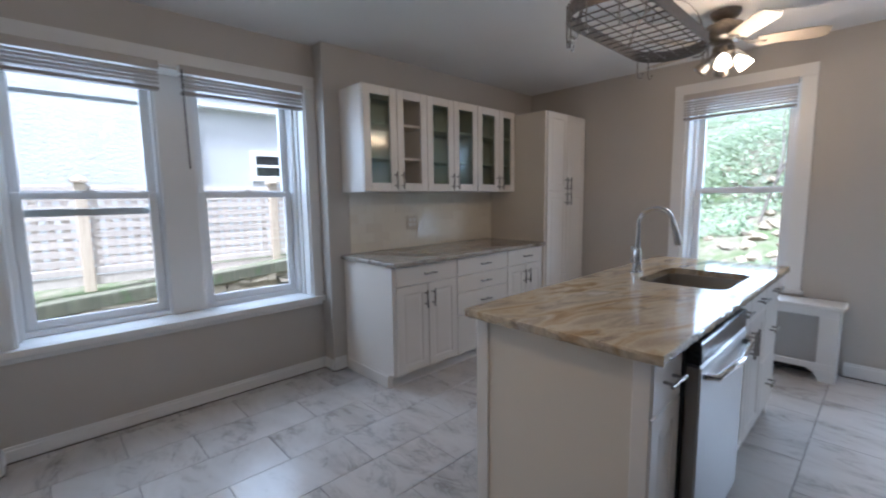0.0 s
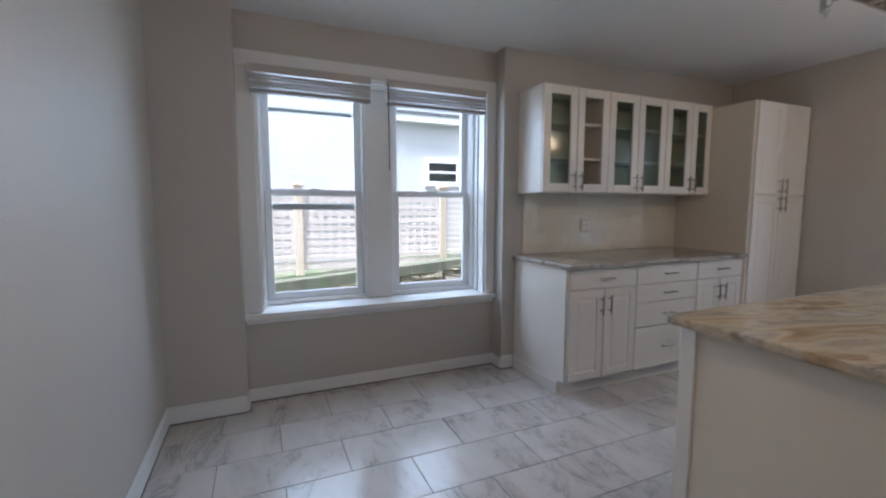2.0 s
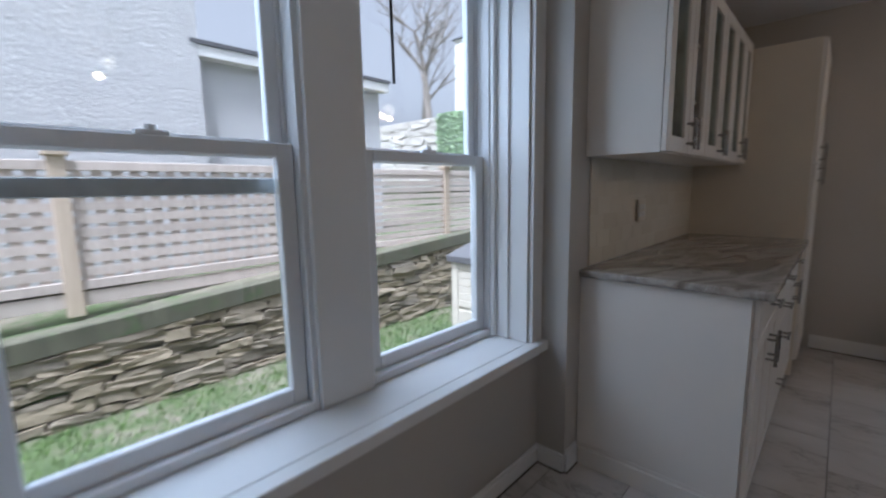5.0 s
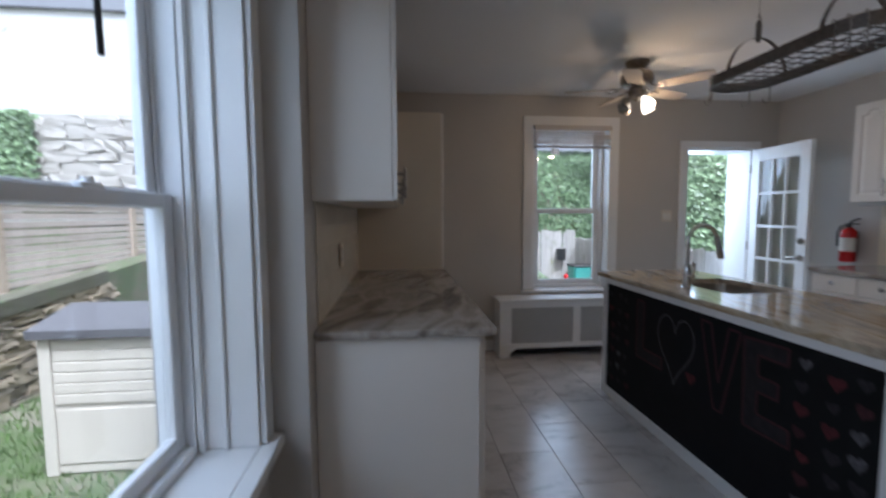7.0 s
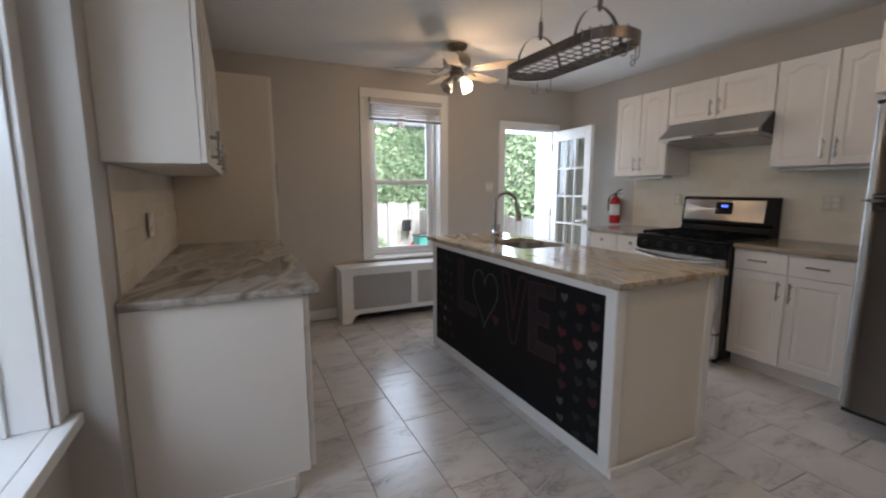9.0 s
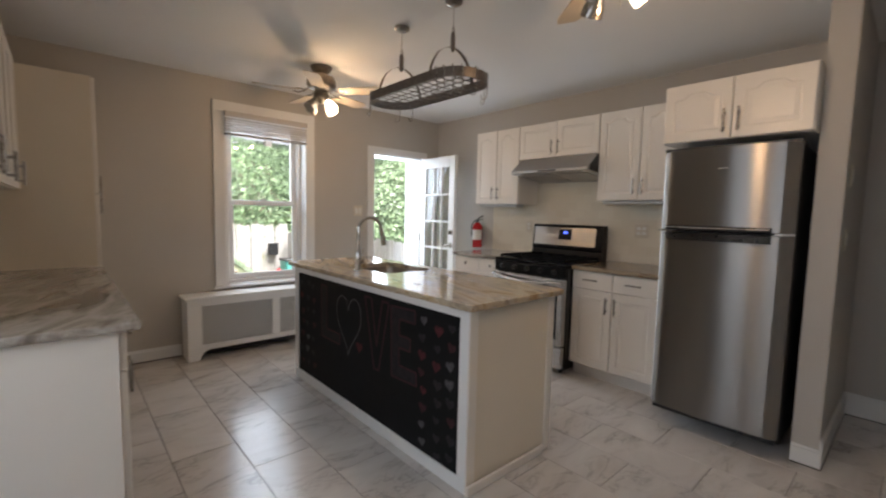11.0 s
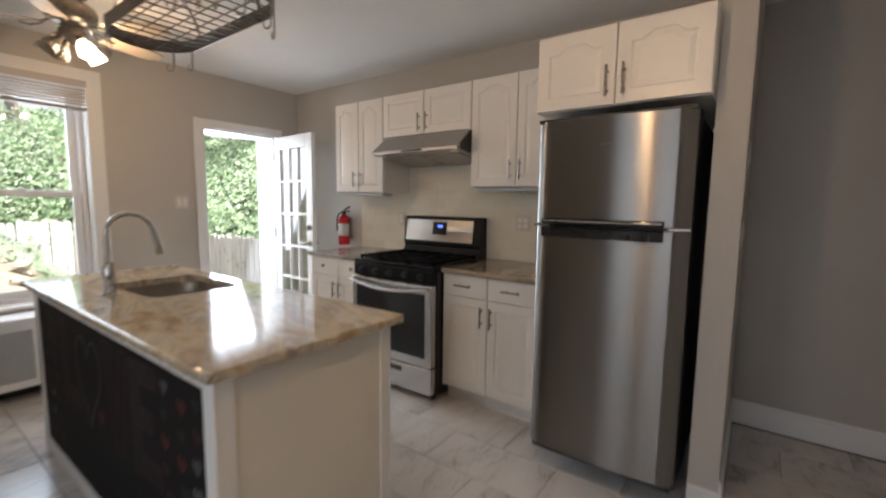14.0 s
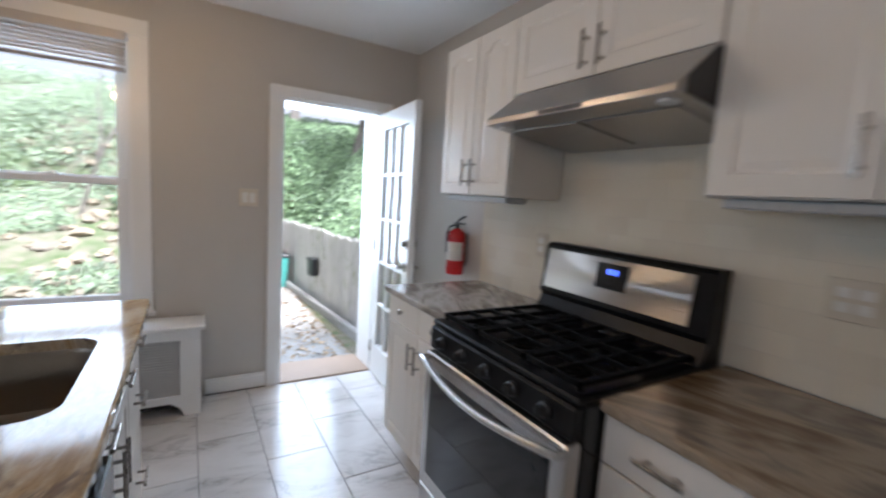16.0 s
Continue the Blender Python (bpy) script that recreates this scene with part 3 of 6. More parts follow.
def cabinet(name, m, w, d, z0, z1, fronts, label, group="", kick=0.0, side=CAB, open_front=False, shelves=0):
    """A cabinet unit, x 0..w, front at y = 0, back at y = d. fronts: (kind, x0, z0, x1, z1, pull x, pull z) with kinds door, glass, drawer, arch."""
    c = thing(name, m, label, "cabinet", group)
    t, f = 0.018, 0.021
    b0 = z0 + kick
    if open_front:
        for wood, b in (("side_panel", (0, f, b0, t, d, z1)), ("side_panel", (w - t, f, b0, w, d, z1)), ("bottom_panel", (t, f, b0, w - t, d, b0 + t)), ("top_panel", (t, f, z1 - t, w - t, d, z1)), ("back_panel", (t, d - 0.008, b0 + t, w - t, d, z1 - t))):
            part(wood, boxes(b), CABIN if wood == "back_panel" else side, c)
    else:
        part("body", boxes((0, f, b0, w, d, z1), bevel=0.001), side, c)
    if kick:
        part("toe_kick", boxes((0.0, 0.075, z0, w, 0.09, b0 - 0.001)), CAB, c)
        part("base", boxes((0.0, 0.092, z0, w, d, b0 - 0.001)), CAB, c)
    for s in range(shelves):
        z = b0 + (z1 - b0) * (s + 1) / (shelves + 1)
        part("shelf", boxes((t + 0.001, f + 0.02, z - 0.009, w - t - 0.001, d - 0.01, z + 0.009)), CABIN, c)
    g = 0.003
    for kind, x0, a, x1, b, px, pz in fronts:
        x0, a, x1, b = x0 + g, a + g, x1 - g, b - g
        if kind in ("glass", "bare"):
            r = 0.062
            door = part("door", boxes((x0, 0, a, x0 + r, 0.02, b), (x1 - r, 0, a, x1, 0.02, b), (x0 + r, 0, a, x1 - r, 0.02, a + r), (x0 + r, 0, b - r, x1 - r, 0.02, b), bevel=0.002), CAB, c)
            if kind == "glass":
                part("pane", boxes((x0 + r - 0.004, 0.009, a + r - 0.004, x1 - r + 0.004, 0.013, b - r + 0.004)), CABGLASS, door, "greenish glass pane").visible_shadow = False
        elif kind == "drawer":
            door = part("drawer", moved(panel(x1 - x0, b - a, field=False), x0, 0, a), CAB, c)
        else:
            door = part("door", moved(panel(x1 - x0, b - a, arch=0.03 if kind == "arch" else 0.0), x0, 0, a), CAB, c)
        if px is not None:
            part("handle", pull(px, 0, pz, 0.12 if kind == "drawer" else 0.13, kind != "drawer"), NICKEL, door, "brushed nickel bar pull", True)
    return c


def pair(w, z0, z1, pz, kind="door"):
    """Two doors that meet in the middle, with their pulls beside the joint."""
    return [(kind, 0, z0, w / 2, z1, w / 2 - 0.035, pz), (kind, w / 2, z0, w, z1, w / 2 + 0.035, pz)]


def slab(name, x0, y0, x1, y1, mat, label, z1=0.914, hole=None, seed=1):
    """A stone worktop, 3 cm thick, with a chiselled, uneven edge as a band of its own."""
    bm = bmesh.new()
    z0, e = z1 - 0.032, 0.007
    a0, b0, a1, b1 = x0 + e, y0 + e, x1 - e, y1 - e
    if hole is None:
        box(bm, a0, b0, z0, a1, b1, z1)
    else:
        hx0, hy0, hx1, hy1, r = hole
        inner, outer = [], []
        for q, (cx, cy) in enumerate(((hx1 - r, hy1 - r), (hx0 + r, hy1 - r), (hx0 + r, hy0 + r), (hx1 - r, hy0 + r))):
            for k in range(7):
                a = radians(90 * q + 15 * k)
                x, y = cx + r * math.cos(a), cy + r * math.sin(a)
                inner.append((x, y))
                if k == 3:
                    outer.append(((a1, b1), (a0, b1), (a0, b0), (a1, b0))[q])
                elif k < 3:
                    outer.append(((a1, y), (x, b1), (a0, y), (x, b0))[q])
                else:
                    outer.append(((x, b1), (a0, y), (x, b0), (a1, y))[q])
        n = len(inner)
        rings = [[bm.verts.new((*p, z)) for p in ring] for ring, z in ((inner, z0), (inner, z1), (outer, z1), (outer, z0))]
        rings.append(rings[0])
        for a, b in zip(rings, rings[1:]):
            for k in range(n):
                bm.faces.new((a[k], a[(k + 1) % n], b[(k + 1) % n], b[k]))
    ob = solid(name, bm, mat, label, "worktop")
    rng, ring = random.Random(seed), []
    for (ax, ay), (bx_, by_) in (((a0, b0), (a1, b0)), ((a1, b0), (a1, b1)), ((a1, b1), (a0, b1)), ((a0, b1), (a0, b0))):
        steps = max(2, int(math.hypot(bx_ - ax, by_ - ay) / 0.022))
        for k in range(steps):
            u = k / steps
            ring.append((ax + (bx_ - ax) * u, ay + (by_ - ay) * u, (by_ - ay) / math.hypot(bx_ - ax, by_ - ay), -(bx_ - ax) / math.hypot(bx_ - ax, by_ - ay)))
    bm, rows = bmesh.new(), []
    for out, z, jit in ((0.0, z1, 0), (e - 0.002, z1 - 0.0012, 0.0012), (e, z1 - 0.008, 0.002), (e - 0.001, z0 + 0.010, 0.003), (e - 0.005, z0 + 0.001, 0.0028), (0.0, z0, 0)):
        rows.append([bm.verts.new((x + nx * (out + rng.uniform(-jit, jit)), y + ny * (out + rng.uniform(-jit, jit)), z + (rng.uniform(-jit, jit) if 0 < out and z < z1 - 0.004 else 0))) for x, y, nx, ny in ring])
    for a, b in zip(rows, rows[1:]):
        for k in range(len(ring)):
            bm.faces.new((a[k], a[(k + 1) % len(ring)], b[(k + 1) % len(ring)], b[k]))
    part("chiselled_edge", bm, mat, ob)
    return ob


CT = 0.882
# the run under the window-side wall cabinets
YW = (-0.05, 0.545, 1.175, 1.705)
def west(y, x=0.63):
    return pose(x, y, 0, 0, 0, 90)


def drawer_over_doors(w, split=0.735):
    return [("drawer", 0, split, w, CT - 0.004, w / 2, (split + CT) / 2)] + pair(w, 0.105, split, split - 0.11)


w = YW[1] - YW[0]
cabinet("base_cabinet", west(YW[0]), w, 0.643, 0, CT, drawer_over_doors(w), "white base cabinet with a drawer over two panelled doors", "window-side base cabinets", 0.1)
w = YW[2] - YW[1]
cabinet("base_cabinet", west(YW[1]), w, 0.643, 0, CT, [("drawer", 0, a, w, b, w / 2, (a + b) / 2) for a, b in ((0.735, CT - 0.004), (0.60, 0.735), (0.42, 0.60), (0.105, 0.42))], "white base cabinet with four plain drawers", "window-side base cabinets", 0.1)
w = YW[3] - YW[2]
cabinet("base_cabinet", west(YW[2]), w, 0.643, 0, CT, drawer_over_doors(w), "white base cabinet with a drawer beside the pantry", "window-side base cabinets", 0.1)
closing = thing("end_panel", pose(0, 0, 0), "white end panel with a low skirting closing the base cabinets", "panel")
part("panel", boxes((-0.013, -0.063, 0.0, 0.545, -0.051, 0.1005), (-0.013, -0.063, 0.101, 0.605, -0.051, CT), bevel=0.001), CAB, closing)
part("skirting", boxes((-0.001, -0.073, 0.0, 0.54, -0.0635, 0.085), bevel=0.002), CAB, closing)
slab("worktop", -0.013, -0.092, 0.668, 1.705, GRANITEG, "grey streaked granite worktop on the window-side cabinets")
YU = (-0.05, 0.555, 1.16, 1.765)
for k in range(3):
    w = YU[k + 1] - YU[k]
    kinds = ("glass", "bare") if k == 0 else ("glass", "glass")
    fronts = [(kinds[0], 0, 1.395, w / 2, 2.155, w / 2 - 0.032, 1.48), (kinds[1], w / 2, 1.395, w, 2.155, w / 2 + 0.032, 1.48)]
    cabinet("wall_cabinet", west(YU[k], 0.30), w - (0.062 if k == 2 else 0), 0.313, 1.395, 2.155, [(a, b, c, min(d, w - (0.062 if k == 2 else 0)), e, f, g) for a, b, c, d, e, f, g in fronts], "white wall cabinet with two glazed doors and bare shelves" if k else "white wall cabinet with one glass pane missing", "glazed wall cabinets", 0, CAB, True, 2)
w = 0.685
cabinet("pantry_cabinet", west(1.725, 0.665), w, 0.678, 0, 2.13, pair(w, 1.392, 2.13, 1.46) + pair(w, 0.105, 1.388, 1.32), "tall white pantry cabinet with four panelled doors", "", 0.1)
closing = thing("pantry_side_panel", pose(0, 0, 0), "cream side panel of the tall pantry", "panel")
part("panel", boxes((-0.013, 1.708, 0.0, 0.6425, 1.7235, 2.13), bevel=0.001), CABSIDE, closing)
part("edge_band", boxes((0.643, 1.708, 0.0, 0.645, 1.7235, 2.13)), CAB, closing, "white front edge band")

# the run along the stove wall
def east(y, x=3.60):
    return pose(x, y, 0, 0, 0, -90)


SY0, SY1 = 0.015, 0.775
w = 0.685
f = [("drawer", 0, 0.735, w / 2, CT - 0.004, w / 4, 0.81), ("drawer", w / 2, 0.735, w, CT - 0.004, 3 * w / 4, 0.81)] + pair(w, 0.105, 0.735, 0.625)
knobbed = [(a, b, c, d, e, None, None) if a == "drawer" else (a, b, c, d, e, g, h) for a, b, c, d, e, g, h in f]
corner = cabinet("base_cabinet", east(1.42, 3.605), w, 0.594, 0, CT, knobbed, "white base cabinet with two small drawers by the door", "stove-side base cabinets", 0.1)
for drawer in [o for o in corner.children if o.name.startswith("drawer")]:
    xs = [v.co.x for v in drawer.data.vertices]
    bm = lathe(bmesh.new(), [(0.006, 0.0), (0.006, 0.012), (0.015, 0.016), (0.016, 0.022), (0.010, 0.027)], ((min(xs) + max(xs)) / 2, 0, 0.81), 14, (0, -1, 0))
    part("knob", bm, NICKEL, drawer, "brushed nickel knob", True)
cabinet("base_cabinet", east(SY0 - 0.005, 3.605), w, 0.594, 0, CT, f, "white base cabinet with two drawers beside the fridge", "stove-side base cabinets", 0.1)
slab("worktop", 3.575, SY1 + 0.004, EAST - 0.006, 1.437, GRANITEG, "grey granite worktop between door and stove")
slab("worktop", 3.575, -0.728, EAST - 0.006, SY0 - 0.004, GRANITEB, "dark brown streaked granite worktop between stove and fridge")
UX = 3.865
w = 0.575
cabinet("wall_cabinet", east(1.395, UX), w, EAST - UX, 1.422, 2.175, pair(w, 1.422, 2.175, 1.53, "arch"), "white wall cabinet with two tall panelled doors", "stove-side wall cabinets", 0, CAB)
w = 0.84
cabinet("wall_cabinet", east(0.818, UX), w, EAST - UX, 1.85, 2.175, pair(w, 1.85, 2.175, 1.94), "short white wall cabinet above the range hood", "stove-side wall cabinets", 0, CAB)
w = 0.695
cabinet("wall_cabinet", east(-0.024, UX), w, EAST - UX, 1.45, 2.175, pair(w, 1.45, 2.175, 1.56, "arch"), "white wall cabinet with two tall doors near the fridge", "stove-side wall cabinets", 0, CAB)
for y0, y1, z in ((0.86, 1.36, 1.420), (-0.70, -0.06, 1.448)):
    solid("under_cabinet_light", boxes((3.90, y0, z - 0.026, 4.02, y1, z), bevel=0.004), plain("grey_light_housing", (0.45, 0.46, 0.46), 0.4), "slim unlit light bar under the wall cabinet", "light fixture", group="under-cabinet lights")
w = 0.724
cabinet("wall_cabinet", east(-0.76, 3.30), w, EAST - 3.30, 1.772, 2.115, pair(w, 1.772, 2.115, 1.872, "arch"), "deep white cabinet with arched panels above the fridge", "", 0, CAB)

# ---- backsplash ----
def backsplash(name, m, w, z0, z1, label):
    """Glazed subway tiles in running bond on a grout bed; x across, front at y = 0."""
    ob = solid(name, boxes((0, 0.0015, z0, w, 0.006, z1)), painted(name + "_grout", (0.70, 0.65, 0.56), 0.7, 0.05), label, "backsplash", "structure", m)
    return ob, w, z0, z1


SPLASHES = [backsplash("backsplash_west", pose(WEST + 0.0075, 0.0, 0, 0, 0, 90), 1.705, 0.916, 1.394, "glossy cream subway tile backsplash"),
            backsplash("backsplash_east", pose(EAST - 0.0075, 1.42, 0, 0, 0, -90), 2.15, 0.916, 1.86, "glossy cream subway tile behind the stove")]

# ---- island ----
IX0, IX1, IY0, IY1 = 1.79, 2.53, -0.60, 1.41
BX0, BX1, BY0, BY1 = 1.83, 2.49, -0.555, 1.375
SX0, SX1, SY_0, SY_1 = 2.035, 2.435, 0.41, 0.94
slab("island_worktop", IX0, IY0, IX1, IY1, GRANITE, "polished brown and cream streaked granite island top", hole=(SX0, SY_0, SX1, SY_1, 0.07), seed=4)
island = thing("kitchen_island", pose(0, 0, 0), "white kitchen island with a chalkboard side", "island")
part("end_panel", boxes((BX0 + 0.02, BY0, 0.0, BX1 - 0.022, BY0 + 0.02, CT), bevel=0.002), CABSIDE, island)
part("end_panel", boxes((BX0 + 0.02, BY1 - 0.02, 0.0, BX1 - 0.022, BY1, CT), bevel=0.002), CAB, island)
part("corner_post", boxes((BX0 - 0.004, BY0 - 0.008, 0.0, BX0 + 0.055, BY0, CT), bevel=0.003), CAB, island)
part("corner_post", boxes((BX1 - 0.055, BY0 - 0.008, 0.0, BX1 - 0.001, BY0, CT), bevel=0.003), CAB, island)
part("base_moulding", boxes((BX0 - 0.004, BY0 - 0.022, 0.0, BX1 - 0.07, BY0 - 0.0085, 0.05), bevel=0.004), CAB, island)
part("frame_board", boxes((BX0, BY0 + 0.001, 0.0, BX0 + 0.018, BY1, 0.068), (BX0, BY0 + 0.001, 0.835, BX0 + 0.018, BY1, CT), (BX0, BY0 + 0.001, 0.068, BX0 + 0.018, BY0 + 0.062, 0.835), (BX0, BY1 - 0.06, 0.068, BX0 + 0.018, BY1, 0.835), bevel=0.002), TRIM, island)
board = part("chalkboard", boxes((BX0 + 0.008, BY0 + 0.06, 0.066, BX0 + 0.018, BY1 - 0.058, 0.837)), CHALK, island, "black chalkboard with faded chalk hearts and letters")
part("carcass", boxes((BX0 + 0.02, BY0 + 0.022, 0.10, BX1 - 0.03, SY_0 - 0.06, CT), (BX0 + 0.02, SY_1 + 0.06, 0.10, BX1 - 0.03, BY1 - 0.022, CT), (BX0 + 0.02, SY_0 - 0.06, 0.10, BX1 - 0.03, SY_1 + 0.06, 0.62), (BX0 + 0.02, SY_0 - 0.06, 0.62, BX0 + 0.06, SY_1 + 0.06, CT), (BX1 - 0.05, SY_0 - 0.06, 0.62, BX1 - 0.03, SY_1 + 0.06, CT)), CAB, island)
part("toe_kick", boxes((BX0 + 0.03, BY0 + 0.022, 0.0, BX1 - 0.075, BY1 - 0.03, 0.099)), CAB, island)


def heart(bm, y, z, s, x, lean=0.0):
    """A flat chalk heart on the board, facing -x."""
    pts = []
    for k in range(18):
        a = 2 * math.pi * k / 18
        u = 16 * math.sin(a) ** 3 / 17
        v = (13 * math.cos(a) - 5 * math.cos(2 * a) - 2 * math.cos(3 * a) - math.cos(4 * a)) / 17
        pts.append((u * math.cos(lean) - v * math.sin(lean), u * math.sin(lean) + v * math.cos(lean)))
    bm.faces.new([bm.verts.new((x, y - s * u, z + s * v)) for u, v in pts])
    return bm


FX = BX0 + 0.0072
rng = random.Random(5)
for col, y in enumerate((-0.215, -0.335, -0.43)):
    for row in range(8):
        z = 0.765 - row * 0.092 - (0.03 if col == 1 else 0)
        kind = (CHALKW, CHALKR, CHALKD, CHALKRD, CHALKW, CHALKD)[rng.randrange(6)]
        part("chalk_heart", heart(bmesh.new(), y + rng.uniform(-0.012, 0.012), z, 0.030 + rng.uniform(-0.004, 0.006), FX, rng.uniform(-0.2, 0.2)), kind, board)
for y in (1.25, 1.15, 1.05):
    for row in range(7):
        kind = (CHALKW, CHALKR, CHALKD, CHALKRD, CHALKD)[rng.randrange(5)]
        part("chalk_heart", heart(bmesh.new(), y + rng.uniform(-0.02, 0.02), 0.76 - row * 0.1 + rng.uniform(-0.015, 0.015), 0.028 + rng.uniform(-0.004, 0.006), FX, rng.uniform(-0.2, 0.2)), kind, board)
part("chalk_heart", heart(bmesh.new(), 0.41, 0.465, 0.04, FX), CHALKR, board)


def stroke(pts, r=0.006, closed=True):
    bm = bmesh.new()
    q = list(pts) + ([pts[0]] if closed else [])
    for (y0, z0), (y1, z1) in zip(q, q[1:]):
        d = Vector((y1 - y0, z1 - z0))
        d.normalize()
        nrm = Vector((-d.y, d.x)) * r
        bm.faces.new([bm.verts.new((FX, a, b)) for a, b in ((y0 + nrm.x, z0 + nrm.y), (y1 + nrm.x, z1 + nrm.y), (y1 - nrm.x, z1 - nrm.y), (y0 - nrm.x, z0 - nrm.y))])
    return bm


def fill(rows):
    bm = bmesh.new()
    for y0, z0, y1, z1 in rows:
        bm.faces.new([bm.verts.new((FX + 0.0004, a, b)) for a, b in ((y0, z0), (y1, z0), (y1, z1), (y0, z1))])
    return bm


for rows_ in ([(0.925, 0.425, 0.855, 0.785), (0.855, 0.425, 0.665, 0.485)], [(0.065, 0.395, -0.005, 0.785), (-0.005, 0.735, -0.145, 0.79), (-0.005, 0.575, -0.105, 0.635), (-0.005, 0.405, -0.16, 0.465)]):
    part("chalk_smudge", fill(rows_), CHALKS, board)
part("chalk_letter", stroke([(0.93, 0.79), (0.85, 0.79), (0.85, 0.49), (0.66, 0.49), (0.66, 0.42), (0.93, 0.42)]), CHALKRD, board)
hp = [(0.547 - 0.158 * 16 * math.sin(2 * math.pi * k / 40) ** 3 / 16, 0.60 + 0.2 * ((13 * math.cos(2 * math.pi * k / 40) - 5 * math.cos(4 * math.pi * k / 40) - 2 * math.cos(6 * math.pi * k / 40) - math.cos(8 * math.pi * k / 40)) / 15)) for k in range(40)]
part("chalk_letter", stroke(hp, 0.004), CHALKW, board)
part("chalk_letter", stroke([(0.345, 0.80), (0.275, 0.80), (0.215, 0.52), (0.16, 0.80), (0.09, 0.80), (0.19, 0.38), (0.24, 0.38)]), CHALKRD, board)
part("chalk_letter", stroke([(0.07, 0.79), (-0.15, 0.80), (-0.15, 0.73), (-0.01, 0.73), (-0.01, 0.64), (-0.11, 0.64), (-0.11, 0.57), (-0.01, 0.57), (-0.01, 0.47), (-0.165, 0.47), (-0.17, 0.40), (0.06, 0.39)]), CHALKRD, board)

# island cabinets on the aisle side
def isle(y):
    return pose(BX1, y, 0, 0, 0, 90)


cabinet("island_cabinet", isle(BY0 + 0.003), 0.24, 0.028, 0.1, CT - 0.002, [("drawer", 0, 0.70, 0.24, CT - 0.006, 0.12, 0.79), ("door", 0, 0.105, 0.24, 0.70, None, None)], "narrow white island cabinet with a drawer", "island cabinets")
cabinet("island_cabinet", isle(0.305), 0.70, 0.028, 0.1, CT - 0.002, [("drawer", 0, 0.735, 0.35, CT - 0.006, 0.175, 0.81), ("drawer", 0.35, 0.735, 0.70, CT - 0.006, 0.525, 0.81)] + pair(0.70, 0.105, 0.735, 0.63), "white island sink cabinet with two doors", "island cabinets")
cabinet("island_cabinet", isle(1.007), 0.366, 0.028, 0.1, CT - 0.002, [("drawer", 0, a, 0.366, b, 0.183, (a + b) / 2) for a, b in ((0.735, CT - 0.006), (0.43, 0.735), (0.105, 0.43))], "white island cabinet with three drawers", "island cabinets")

dw = thing("dishwasher", pose(BX1, -0.308, 0, 0, 0, 90), "stainless steel dishwasher with black sides in the island", "dishwasher")
part("tub", boxes((0.004, -0.004, 0.10, 0.606, 0.028, CT - 0.004)), BLACKM, dw)
part("door", boxes((0.008, -0.052, 0.12, 0.602, -0.0045, 0.80), bevel=0.006), STEEL, dw)
part("control_panel", boxes((0.008, -0.05, 0.803, 0.602, -0.0045, CT - 0.006), bevel=0.004), BLACK, dw)
bm = tube(bmesh.new(), [(0.06, -0.052, 0.755), (0.075, -0.085, 0.755), (0.305, -0.098, 0.752), (0.535, -0.085, 0.755), (0.55, -0.052, 0.755)], 0.011)
part("handle", bm, CHROME, dw, "curved steel handle", True)
part("toe_panel", boxes((0.008, 0.03, 0.0, 0.602, 0.036, 0.099)), BLACKM, dw)

# sink and tap
sink = thing("sink", pose((SX0 + SX1) / 2, (SY_0 + SY_1) / 2, 0), "single undermount stainless steel sink bowl", "sink")


def rounded(hx, hy, r, z, n=6):
    out = []
    for cx, cy, a0 in ((hx - r, hy - r, 0), (-hx + r, hy - r, 90), (-hx + r, -hy + r, 180), (hx - r, -hy + r, 270)):
        for k in range(n + 1):
            a = radians(a0 + 90 * k / n)
            out.append((cx + r * math.cos(a), cy + r * math.sin(a), z))
    return out


def loops(bm, rings, cap=True):
    rows = [[bm.verts.new(p) for p in r] for r in rings]
    for a, b in zip(rows, rows[1:]):
        for k in range(len(a)):
            bm.faces.new((a[k], a[(k + 1) % len(a)], b[(k + 1) % len(b)], b[k]))
    if cap:
        bm.faces.new(rows[-1])
    return bm


HX, HY = (SX1 - SX0) / 2, (SY_1 - SY_0) / 2
part("bowl", loops(bmesh.new(), [rounded(HX + 0.02, HY + 0.02, 0.08, CT - 0.001), rounded(HX + 0.003, HY + 0.003, 0.07, CT - 0.0015), rounded(HX, HY, 0.07, CT - 0.012), rounded(HX - 0.012, HY - 0.012, 0.06, 0.71), rounded(HX - 0.05, HY - 0.05, 0.05, 0.685)]), SINK, sink, "", True)
part("drain", lathe(bmesh.new(), [(0.045, 0.0), (0.043, 0.004), (0.03, 0.003), (0.028, 0.0015), (0.001, 0.0015)], (0, 0, 0.6855), 24), CHROME, sink, "", True)

tap = thing("kitchen_tap", pose(1.955, 0.63, 0.914, 0, 0, 0), "polished chrome gooseneck tap with a pull-down spray head", "tap")
part("base", lathe(bmesh.new(), [(0.030, 0.0), (0.030, 0.006), (0.024, 0.012), (0.022, 0.075), (0.020, 0.13), (0.014, 0.14)], (0, 0, 0), 24), CHROME, tap, "", True)
arc = [(0, 0, 0.13), (0, 0, 0.27)] + [(0.09 - 0.09 * math.cos(radians(a)), 0, 0.27 + 0.09 * math.sin(radians(a))) for a in range(15, 166, 15)]
end = arc[-1]
part("spout", tube(bmesh.new(), arc, 0.012, 14), CHROME, tap, "", True)
d = Vector((math.cos(radians(-76)), 0, math.sin(radians(-76))))
e0 = Vector(end)
